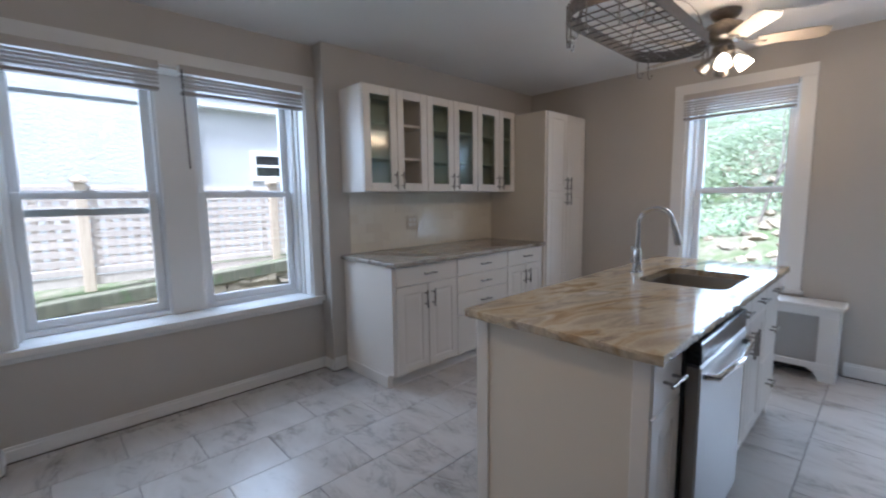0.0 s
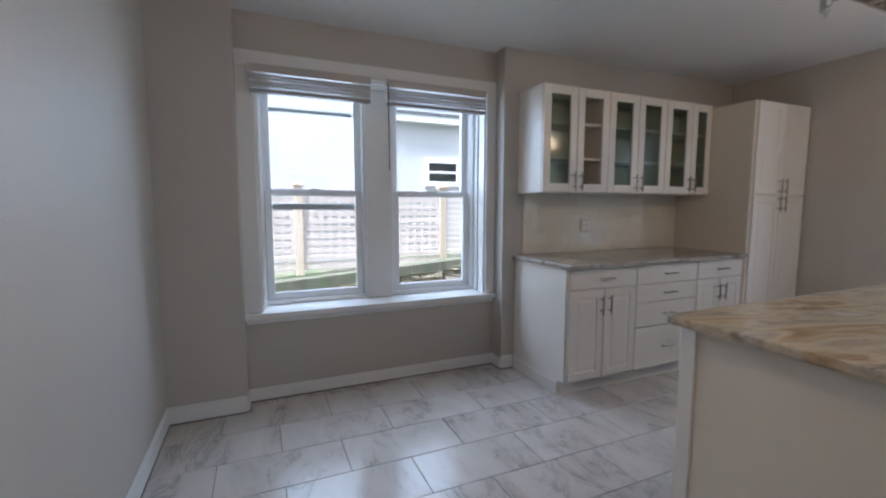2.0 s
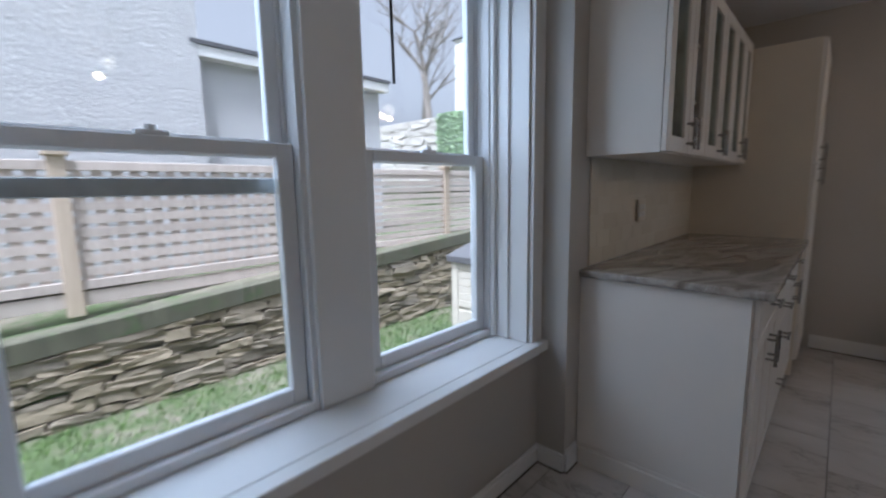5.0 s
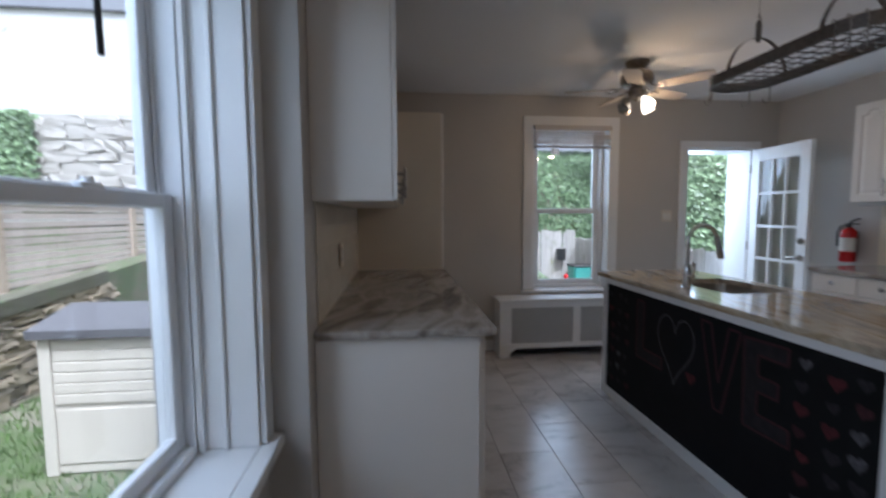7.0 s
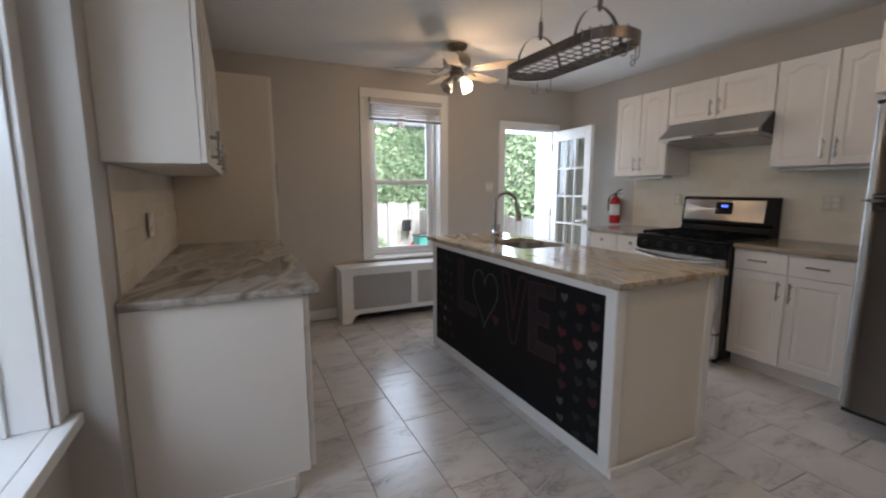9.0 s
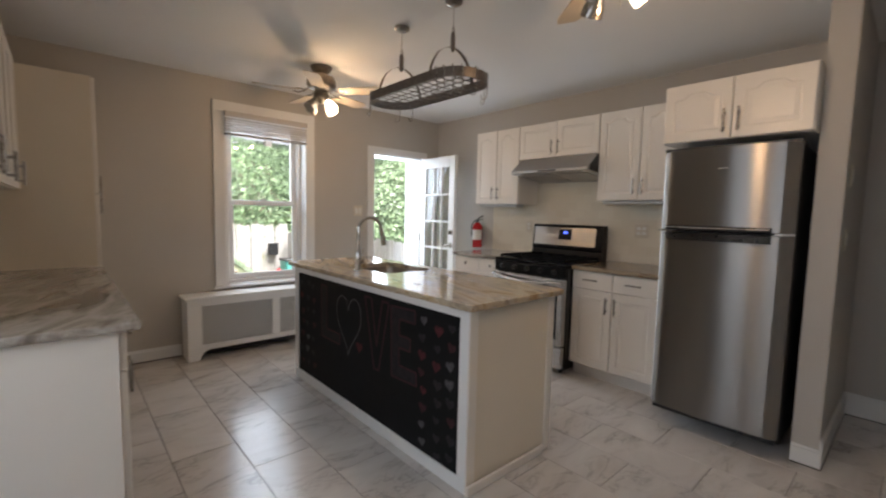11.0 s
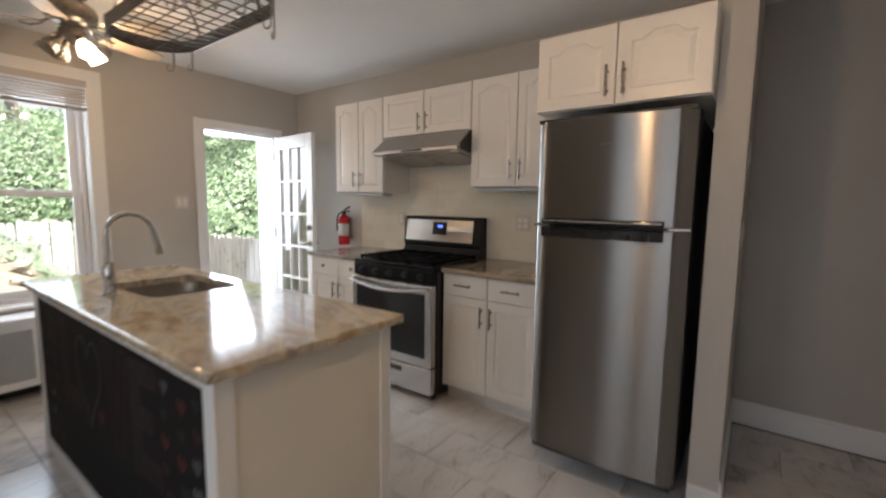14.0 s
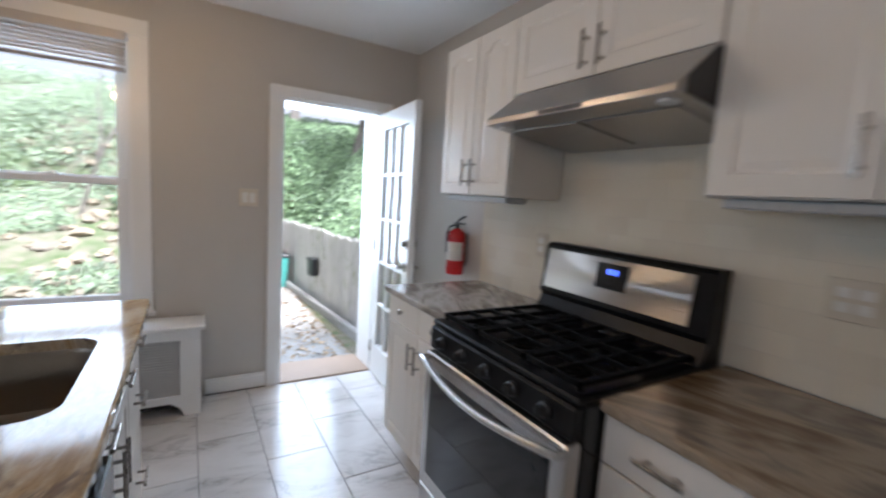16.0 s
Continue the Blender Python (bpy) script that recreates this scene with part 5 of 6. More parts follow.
def extinguisher():
    e = thing("fire_extinguisher", pose(4.125, 1.60, 0.925), "red fire extinguisher hung on the wall by the counter", "fire extinguisher")
    part("cylinder", lathe(bmesh.new(), [(0.05, 0.0), (0.055, 0.006), (0.055, 0.235), (0.05, 0.262), (0.03, 0.283), (0.018, 0.29)], (0, 0, 0), 24), RED, e, "glossy red cylinder", True)
    bm = lathe(bmesh.new(), [(0.0556, 0.09), (0.0557, 0.091), (0.0557, 0.205), (0.0556, 0.206)], (0, 0, 0), 24)
    bmesh.ops.delete(bm, geom=[v for v in bm.verts if v.co.x > 0.02], context="VERTS")
    part("label", bm, LABELW, e, "white printed label")
    bm = bmesh.new()
    cyl(bm, (0, 0, 0.288), (0, 0, 0.318), 0.017)
    box(bm, -0.012, -0.075, 0.318, 0.012, 0.03, 0.328, bevel=0.002)
    tube(bm, [(0, -0.005, 0.33), (0, -0.03, 0.352), (0, -0.08, 0.368)], 0.008)
    part("valve", bm, BLACKM, e, "black lever valve", True)
    part("hose", tube(bmesh.new(), [(0, 0.015, 0.31), (-0.02, 0.05, 0.30), (-0.03, 0.068, 0.25), (-0.03, 0.066, 0.13)], 0.008), BLACKM, e, "", True)
    part("bracket", boxes((0.054, -0.02, 0.05, EAST - 4.125, 0.02, 0.26), bevel=0.002), NICKEL, e)
    return e


extinguisher()


# ---- outdoors ----
def ground_mat():
    m, n, l, p = material("lawn_and_leaf_litter")
    v = world_coords(n, l)
    big, mid, fine = noise_tex(n, l, v, 0.7, 5), noise_tex(n, l, v, 6, 6, 0.7), noise_tex(n, l, v, 60, 3)
    grass = ramp(n, l, fine, [(0.3, (0.045, 0.07, 0.025)), (0.7, (0.11, 0.15, 0.06))])
    soil = ramp(n, l, fine, [(0.3, (0.11, 0.095, 0.07)), (0.7, (0.27, 0.24, 0.19))])
    l.new(mix(n, l, ramp(n, l, mix(n, l, 0.5, big, mid), [(0.45, (0, 0, 0)), (0.56, (1, 1, 1))]), grass, soil), p.inputs["Base Color"])
    p.inputs["Roughness"].default_value = 0.95
    bump(n, l, p, fine, 0.6, 0.02)
    return m


def leaf_mat(name, dark, lite):
    m, n, l, p = material(name)
    g = n.new("ShaderNodeNewGeometry")
    c = ramp(n, l, g.outputs["Random Per Island"], [(0.0, dark), (0.6, lite), (1.0, tuple(min(1, q * 1.5) for q in lite))])
    l.new(mix(n, l, 0.5, c, ramp(n, l, noise_tex(n, l, world_coords(n, l), 1.5, 3), [(0.35, (0.6, 0.6, 0.6)), (0.6, (1, 1, 1))]), "MULTIPLY"), p.inputs["Base Color"])
    p.inputs["Roughness"].default_value = 0.45
    p.inputs["Transmission Weight"].default_value = 0.0
    return m


def rough_wall(name, a, b, scale, relief):
    m, n, l, p = material(name)
    v = world_coords(n, l)
    f, g = noise_tex(n, l, v, scale, 8, 0.65), noise_tex(n, l, v, scale * 0.1, 4)
    c = mix(n, l, g, ramp(n, l, f, [(0.3, a), (0.7, b)]), tuple(q * 0.9 for q in a))
    if name == "fieldstone":
        info = n.new("ShaderNodeObjectInfo")
        c = mix(n, l, 0.75, c, ramp(n, l, info.outputs["Random"], [(0.0, (0.45, 0.44, 0.46)), (0.35, (0.85, 0.80, 0.72)), (0.7, (1.0, 0.93, 0.80)), (1.0, (0.7, 0.68, 0.66))]), "MULTIPLY")
    l.new(c, p.inputs["Base Color"])
    p.inputs["Roughness"].default_value = 0.9
    bump(n, l, p, f, relief, 0.02)
    return m


def weathered(name, a, b, moss=None):
    m, n, l, p = material(name)
    info = n.new("ShaderNodeObjectInfo")
    f = noise_tex(n, l, world_coords(n, l, 1, (30, 30, 1.6)), 1.0, 6, 0.65)
    c = ramp(n, l, f, [(0.3, a), (0.7, b)])
    c = mix(n, l, 0.5, c, ramp(n, l, info.outputs["Random"], [(0.0, (0.72, 0.72, 0.72)), (1.0, (1, 1, 1))]), "MULTIPLY")
    if moss:
        c = mix(n, l, ramp(n, l, noise_tex(n, l, world_coords(n, l), 5, 6, 0.7), [(0.55, (0, 0, 0)), (0.72, (0.8, 0.8, 0.8))]), c, moss)
    l.new(c, p.inputs["Base Color"])
    p.inputs["Roughness"].default_value = 0.85
    bump(n, l, p, f, 0.3, 0.004)
    return m


LAWN = ground_mat()
IVY = leaf_mat("ivy_leaves", (0.055, 0.10, 0.048), (0.22, 0.32, 0.17))
BUSH = leaf_mat("spring_leaves", (0.06, 0.095, 0.05), (0.17, 0.225, 0.13))
LITTER = leaf_mat("dry_leaves", (0.10, 0.06, 0.03), (0.30, 0.21, 0.12))
GRASS = leaf_mat("grass_blades", (0.03, 0.08, 0.015), (0.11, 0.19, 0.05))
STUCCO = rough_wall("pale_grey_stucco", (0.52, 0.52, 0.53), (0.64, 0.64, 0.65), 26, 0.8)
SMOOTHST = rough_wall("smooth_grey_render", (0.54, 0.545, 0.56), (0.62, 0.625, 0.64), 12, 0.2)
# lighter stone and mortar for the far wall: open-sky brightness put into the colour
SKYLITSTONE = rough_wall("skylit_fieldstone", (0.50, 0.47, 0.43), (0.70, 0.68, 0.64), 14, 0.6)
SKYLITMORTAR = rough_wall("skylit_mortar", (0.50, 0.48, 0.45), (0.60, 0.58, 0.55), 40, 0.5)
STONE = rough_wall("fieldstone", (0.25, 0.215, 0.165), (0.52, 0.465, 0.385), 14, 0.6)
MORTAR = rough_wall("lime_mortar", (0.34, 0.31, 0.26), (0.46, 0.42, 0.36), 40, 0.5)
CEDAR = weathered("pale_fence_lattice", (0.47, 0.40, 0.355), (0.64, 0.56, 0.51))
POSTWOOD = weathered("cedar_fence_posts", (0.45, 0.355, 0.27), (0.60, 0.50, 0.40))
GREYWOOD = weathered("weathered_grey_boards", (0.40, 0.38, 0.36), (0.62, 0.60, 0.57), (0.20, 0.22, 0.07))
MOSSY = weathered("mossy_timber", (0.07, 0.068, 0.05), (0.15, 0.145, 0.10), (0.055, 0.10, 0.03))
BARK = rough_wall("grey_bark", (0.20, 0.175, 0.155), (0.38, 0.345, 0.31), 18, 0.7)
RESIN = painted("beige_resin", (0.62, 0.58, 0.50), 0.5, 0.04, 80)
SLATE = plain("grey_resin_roof", (0.11, 0.11, 0.12), 0.6)
CONCRETE = rough_wall("concrete", (0.30, 0.29, 0.275), (0.46, 0.45, 0.43), 20, 0.3)
TEAL = plain("teal_plastic", (0.10, 0.42, 0.38), 0.4)
WHITEP = painted("white_exterior_paint", (0.78, 0.78, 0.78), 0.5, 0.04)


def smooth01(u):
    u = min(1.0, max(0.0, u))
    return u * u * (3 - 2 * u)


def height(x, y):
    """The lie of the land: lawn by the house, a terrace to the west, a bank to the north and east."""
    z = -0.5 + 0.35 * smooth01((x + 0.5) / 1.5) * smooth01((y - 2.0) / 0.8)
    if x < -3.44:
        z = 0.31 + 0.07 * min(6.0, max(-3.0, y)) + 0.02 * math.sin(x * 3 + y)
    hill = 0.0
    if y > 4.2 and x > -3.4:
        hill = max(hill, 0.36 * (y - 4.2) * smooth01((3.6 - x) / 1.4 + 0.0) + 0.0)
    d = max(x - 4.45, y - 7.15)
    if d > 0 and y > 2.4 and x > -2.6:
        hill = max(hill, 3.15 * (1 - math.exp(-d / 1.1)))
    if y > 8.6:
        hill = max(hill, ((3.45 if x < -1.5 else 3.2) - z) * smooth01((y - 8.6) / (0.3 if x < -1.5 else 3.0)))
    hill = min(hill, 4.2 if x < 1.0 else 3.6)
    return z + hill + 0.05 * noise.noise((x * 0.9, y * 0.9, 0.3)) * (1 if hill > 0.2 else 0.4)


xs = [-600, -200, -80, -40, -25] + [-18 + 0.5 * k for k in range(28)] + [-4, -3.7, -3.45, -3.43, -3.2] + [-3 + 0.3 * k for k in range(44)] + [10.5, 11.5, 13, 16, 22, 35, 70, 200, 600]
ys = [-600, -200, -80, -40, -22, -14, -10] + [-8 + 0.5 * k for k in range(20)] + [2 + 0.25 * k for k in range(44)] + [13.5, 15, 18, 24, 40, 80, 200, 600]
bm = bmesh.new()
rows = [[bm.verts.new((x, y, height(x, y))) for x in xs] for y in ys]
for a, b in zip(rows, rows[1:]):
    for k in range(len(xs) - 1):
        bm.faces.new((a[k], a[k + 1], b[k + 1], b[k]))
solid("ground", bm, LAWN, "grassy yard with soil banks and leaf litter", "ground", "structure")


def leaves(name, count, place, mat, size, label, category, seed):
    """Many small folded leaves at place(rng) -> (point, normal)."""
    rng, verts, faces = random.Random(seed), [], []
    for _ in range(count):
        p, nrm = place(rng)
        up = Vector((rng.uniform(-1, 1), rng.uniform(-1, 1), rng.uniform(-0.6, 0.6)))
        nrm = (Vector(nrm) + up * 0.55).normalized()
        t = nrm.cross(Vector((rng.uniform(-1, 1), rng.uniform(-1, 1), rng.uniform(-1, 1)))).normalized()
        s = nrm.cross(t)
        q = size * rng.uniform(0.6, 1.3)
        b, p = len(verts), Vector(p)
        for v in (p - t * q, p + s * q * 0.7 + nrm * q * 0.15, p + t * q, p - s * q * 0.7 + nrm * q * 0.15):
            verts.append(tuple(v))
        faces += [(b, b + 1, b + 2), (b, b + 2, b + 3)]
    me = bpy.data.meshes.new(name)
    me.from_pydata(verts, [], faces)
    me.materials.append(mat)
    return tagged(new(name, me), label, category, "", "stuff")


def bank_ivy(rng):
    while True:
        if rng.random() < 0.62:
            x, y = 4.5 + 4.5 * rng.random() ** 1.8, rng.uniform(2.9, 11)
        else:
            x, y = rng.uniform(1.8, 7.0), 7.2 + 4.5 * rng.random() ** 1.8
        if max(x - 4.45, y - 7.15) > 0.02:
            break
    z = height(x, y) + 0.12 * rng.random() + 0.18 * max(0, noise.noise((x * 1.6, y * 1.6, 5)))
    return (x - 0.1 * rng.random(), y - 0.1 * rng.random(), z), (-0.75, -0.5, 0.5)


leaves("ivy", 56000, bank_ivy, IVY, 0.046, "dense green ivy covering the bank behind the fence", "ivy", 3)


def hill_scrub(rng):
    x, y = rng.uniform(-3.2, 3.4), 5.0 + 8.0 * rng.random()
    z = height(x, y)
    cover = noise.noise((x * 0.9, y * 0.9, 9)) + (y - 7.0) * 0.35
    if cover < -0.25:
        z -= 0.3
    return (x, y, z + 0.03 + 0.35 * rng.random() ** 2 * (1 if cover > 0.3 else 0.2)), (0.1, -0.7, 0.6)


leaves("hillside_scrub", 60000, hill_scrub, BUSH, 0.028, "light green scrub on the rocky hillside", "shrub", 4)


def lawn_blades():
    rng, verts, faces = random.Random(8), [], []
    for _ in range(18000):
        x, y = rng.uniform(-3.4, -0.5), rng.uniform(-3.0, 3.5)
        z, h, a = height(x, y) - 0.01, rng.uniform(0.04, 0.09), rng.uniform(0, 6.28)
        b = len(verts)
        dx, dy = 0.006 * math.cos(a), 0.006 * math.sin(a)
        lx, ly = rng.uniform(-0.03, 0.03), rng.uniform(-0.03, 0.03)
        verts += [(x - dx, y - dy, z), (x + dx, y + dy, z), (x + lx, y + ly, z + h)]
        faces.append((b, b + 1, b + 2))
    me = bpy.data.meshes.new("grass")
    me.from_pydata(verts, [], faces)
    me.materials.append(GRASS)
    tagged(new("grass", me), "fresh green lawn beside the house", "grass", "", "stuff")


lawn_blades()


def stone_wall(name, x0, y0, x1, y1, z0, z1, thick, label, size, seed, moss_cap=True, count=300, rise=0.0, stone=None, mortar=None):
    """A fieldstone wall: a mortar core with flat, angular stones proud of its face; rise: how far its top climbs along the run."""
    rng = random.Random(seed)
    stone, mortar = stone or STONE, mortar or MORTAR
    run = Vector((x1 - x0, y1 - y0, 0))
    length = run.length
    m = Matrix.Translation((x0, y0, 0)) @ Matrix.Rotation(math.atan2(run.y, run.x), 4, "Z")
    w = thing(name, m, label, "wall", "", "structure")
    bm = boxes((0, 0.03, z0 - 0.3, length, thick, z1 - 0.01))
    for v in bm.verts:
        if v.co.z > z0:
            v.co.z += rise * v.co.x / length
    part("core", bm, mortar, w)
    shapes = []
    for k in range(11):
        bm = bmesh.new()
        box(bm, -0.5, -0.5, -0.5, 0.5, 0.5, 0.5)
        bmesh.ops.subdivide_edges(bm, edges=bm.edges[:], cuts=1, use_grid_fill=True)
        skew = rng.uniform(-0.12, 0.12)
        for v in bm.verts:
            v.co = v.co.lerp(v.co.normalized() * 0.60, 0.10) + Vector((rng.uniform(-0.07, 0.07) + skew * v.co.z, rng.uniform(-0.08, 0.08), rng.uniform(-0.09, 0.09)))
        shapes.append(finish(bm, "stone", stone))
    z, made_ = z0 - 0.05, 0
    while z < z1 + max(rise, 0.0) - 0.03:
        h = size * rng.uniform(0.6, 1.45)
        x = rng.uniform(-0.1, 0.0)
        while x < length:
            lw = size * rng.uniform(1.3, 4.6)
            low = z + h * 0.6 < z1 + rise * (x + lw / 2) / length
            if made_ < count and low:
                s = new("stone", rng.choice(shapes))
                s.parent = w
                s.location = (x + lw / 2, 0.05, z + h / 2 + rng.uniform(-0.02, 0.02))
                s.scale = (lw * 0.97, 0.14 + rng.uniform(0, 0.07), h * rng.uniform(0.86, 1.02))
                s.rotation_euler = (0, rng.uniform(-0.1, 0.1), 0)
                made_ += 1
            x += lw
        z += h * 0.95
    if moss_cap:
        bm = boxes((0, -0.05, z1 - 0.06, length, 0.14, z1 + 0.11), bevel=0.012)
        for v in bm.verts:
            v.co.z += rise * v.co.x / length
        part("timber_cap", bm, MOSSY, w, "mossy green timber edging")
    return w


stone_wall("retaining_wall", -3.42, -2.6, -3.42, 4.2, -0.5, 0.08, 0.5, "low fieldstone retaining wall with a mossy timber edge", 0.09, 11, rise=0.48)
stone_wall("garden_wall", -12.6, 8.5, -3.0, 8.5, 1.5, 3.55, 0.4, "tall fieldstone wall at the back of the neighbour's yard, lightened for open sky", 0.24, 12, False, stone=SKYLITSTONE, mortar=SKYLITMORTAR)


def wall_ivy(rng):
    x, z = -8.0 + rng.uniform(-0.72, 0.72) + rng.gauss(0, 0.06), rng.uniform(2.0, 3.55)
    return (x, 8.36 - 0.12 * rng.random(), z), (0.2, -1, 0.2)


leaves("wall_ivy", 4500, wall_ivy, IVY, 0.055, "patch of green ivy on the stone wall", "ivy", 6)


# lattice fence on the terrace
def lattice_fence():
    f = thing("lattice_fence", pose(-3.93, -6.06, 0.34), "pale cedar lattice fence with capped posts on the terrace", "fence")
    bay, n = 2.35, 6
    for k in range(n + 1):
        y = k * bay
        part("post", boxes((-0.05, y - 0.06, -0.1, 0.05, y + 0.06, 1.25), bevel=0.005), POSTWOOD, f)
        bm = boxes((-0.08, y - 0.085, 1.25, 0.08, y + 0.085, 1.285), bevel=0.004)
        cyl(bm, (0, y, 1.285), (0, y, 1.34), 0.085, 0.012, 4)
        part("post_cap", bm, POSTWOOD, f)
        if k == n:
            break
        a, b = y + 0.06, y + bay - 0.06
        for z0, z1 in ((1.13, 1.21), (0.12, 0.20)):
            part("rail", boxes((-0.025, a, z0, 0.025, b, z1), bevel=0.004), CEDAR, f)
        part("board", boxes((-0.012, a, -0.02, 0.012, b, 0.10), bevel=0.003), CEDAR, f)
        if k < 3:
            z = 0.235
            while z < 1.11:
                part("slat", boxes((0.003, a, z, 0.012, b, z + 0.068)), CEDAR, f)
                z += 0.112
            y2 = a + 0.02
            while y2 < b - 0.08:
                part("slat", boxes((-0.010, y2, 0.20, 0.001, y2 + 0.08, 1.13)), CEDAR, f)
                y2 += 0.138
        else:
            z = 0.225
            while z < 1.10:
                part("slat", boxes((0.0, a, z, 0.016, b, z + 0.066)), CEDAR, f)
                z += 0.094
    return f


lattice_fence()

# neighbour's houses
def house(name, x0, y0, x1, y1, z0, z1, mat, label, windows=(), fascia=True):
    h = thing(name, pose(x1, y0, z0), label, "house")
    part("wall", boxes((x0 - x1, 0, 0, 0, y1 - y0, z1 - z0)), mat, h)
    part("roof", boxes((x0 - x1 - 0.15, -0.1, z1 - z0 + 0.001, 0.18, y1 - y0 + 0.12, z1 - z0 + 0.05), (x0 - x1, 0.0, z1 - z0 + 0.05, -0.3, y1 - y0, z1 - z0 + 0.12)), SLATE, h)
    if fascia:
        part("fascia", boxes((0.0, -0.08, z1 - z0 - 0.14, 0.16, y1 - y0 + 0.1, z1 - z0), bevel=0.01), WHITEP, h, "white eave board")
    for a, b, c, d in windows:
        wd = part("window", boxes((0.0, a - 0.09, c - 0.09, 0.04, b + 0.09, c), (0.0, a - 0.09, d, 0.04, b + 0.09, d + 0.09), (0.0, a - 0.09, c, 0.04, a, d), (0.0, b, c, 0.04, b + 0.09, d), (0.0, a, (c + d) / 2 - 0.02, 0.03, b, (c + d) / 2 + 0.02), bevel=0.004), WHITEP, h, "white-framed window")
        part("pane", boxes((0.002, a, c, 0.012, b, d)), OVENGLASS, wd, "dark window pane")
    return h


house("neighbour_house", -12.0, -14.0, -4.95, 0.16, 0.3, 8.2, STUCCO, "tall neighbouring house in rough pale stucco")
house("neighbour_wing", -11.0, 0.17, -5.12, 3.0, 0.3, 3.02, SMOOTHST, "low grey rendered wing with a white eave", ((1.03, 1.63, 1.48, 1.84),))
house("far_house", -16, 17.5, -6.0, 25, 3.0, 9.5, WHITEP, "pale house far beyond the stone wall", ((1.5, 2.6, 2.0, 3.6), (4.5, 5.6, 2.0, 3.6)))


def tree(at, h, r, seed, label, leafy=None, limbs=7, spread=0.5):
    rng = random.Random(seed)
    t = thing("tree", pose(*at), label, "tree")
    bm, tips = bmesh.new(), []

    def limb(p, d, length, rad, depth):
        pts, rads = [Vector(p)], [rad]
        steps = 5
        for k in range(steps):
            d = (d + Vector((rng.uniform(-0.2, 0.2), rng.uniform(-0.2, 0.2), rng.uniform(-0.05, 0.2)))).normalized()
            pts.append(pts[-1] + d * length / steps)
            rads.append(rad * (1 - 0.75 * (k + 1) / steps) + 0.004)
        tube(bm, pts, rads, 7 if depth < 2 else 4)
        tips.extend(pts[2:])
        if depth < 3:
            for _ in range(limbs if depth == 0 else 4):
                k = rng.randint(2 if depth == 0 else 1, steps)
                a = rng.uniform(0, 6.28)
                nd = (d * 0.6 + Vector((math.cos(a) * spread * 2, math.sin(a) * spread * 2, rng.uniform(0.1, 0.8)))).normalized()
                limb(pts[k], nd, length * rng.uniform(0.45, 0.65), rads[k] * 0.6, depth + 1)

    limb((0, 0, -0.1), Vector((0, 0, 1)), h, r, 0)
    part("trunk", bm, BARK, t, "", True)
    if leafy:
        verts, faces = [], []
        for p in tips:
            for _ in range(leafy):
                c = p + Vector((rng.gauss(0, 0.22), rng.gauss(0, 0.22), rng.gauss(0, 0.18)))
                a = Vector((rng.uniform(-1, 1), rng.uniform(-1, 1), rng.uniform(-1, 1))).normalized() * 0.05
                b_ = a.orthogonal().normalized() * 0.035
                k = len(verts)
                verts += [tuple(c - a), tuple(c + b_), tuple(c + a), tuple(c - b_)]
                faces.append((k, k + 1, k + 2, k + 3))
        me = bpy.data.meshes.new("crown")
        me.from_pydata(verts, [], faces)
        me.materials.append(BUSH)
        cr = new("crown", me)
        cr.parent = t
    return t


tree((-10.4, 9.6, 3.45), 3.4, 0.16, 21, "bare grey tree above the stone wall", None, 8)
tree((-12.6, 11.5, 3.45), 3.6, 0.13, 22, "bare grey tree beyond the stone wall", None, 7)
tree((7.2, 9.4, height(7.2, 9.4)), 3.2, 0.17, 23, "young tree in spring leaf on the ivy bank", 5, 8)
tree((4.9, 10.6, height(4.9, 10.6)), 2.8, 0.13, 24, "small tree in spring leaf above the bank", 5, 7)

tree((5.7, 8.3, height(5.7, 8.3)), 2.4, 0.10, 26, "slim tree in spring leaf on the ivy bank", 4, 8)
tree((6.6, 6.2, height(6.6, 6.2)), 2.6, 0.11, 27, "slender tree with thin leaves above the fence", 3, 8)
tree((3.2, 9.6, height(3.2, 9.6)), 2.3, 0.10, 28, "young tree with light leaves above the yard", 4, 8)

lean = thing("sapling", pose(1.35, 7.0, height(1.35, 7.0)), "bare pale sapling leaning in front of the ivy", "tree")
bm = bmesh.new()
tube(bm, [(0, 0, -0.1), (0.13, 0, 0.45), (0.30, -0.02, 0.95), (0.58, 0, 1.5), (0.95, 0, 2.1)], [0.028, 0.024, 0.02, 0.014, 0.006], 8)
tube(bm, [(0.22, -0.01, 0.72), (0.27, 0.05, 1.15), (0.24, 0.06, 1.7), (0.33, 0.04, 2.2)], [0.022, 0.017, 0.012, 0.005], 6)
tube(bm, [(0.44, -0.01, 1.22), (0.62, 0.05, 1.36), (0.86, 0.05, 1.42), (1.1, 0.05, 1.55)], [0.016, 0.013, 0.009, 0.004], 6)
tube(bm, [(0.72, 0.0, 1.73), (0.74, 0.05, 2.05), (0.68, 0.05, 2.4)], [0.013, 0.009, 0.004], 6)
part("trunk", bm, BARK, lean, "", True)

# garden shed
shed = thing("garden_shed", pose(-2.2, 1.55, -0.5), "low beige resin garden shed with a grey lid", "shed")
part("wall", boxes((0, 0, 0, 1.25, 0.8, 1.02), bevel=0.01), RESIN, shed)
for k in range(6):
    part("clapboard", boxes((0.09, -0.012, 0.52 + k * 0.078, 1.16, -0.0005, 0.52 + k * 0.078 + 0.07), bevel=0.004), RESIN, shed)
part("panel", boxes((0.09, -0.008, 0.08, 1.16, -0.0005, 0.48), bevel=0.004), RESIN, shed)
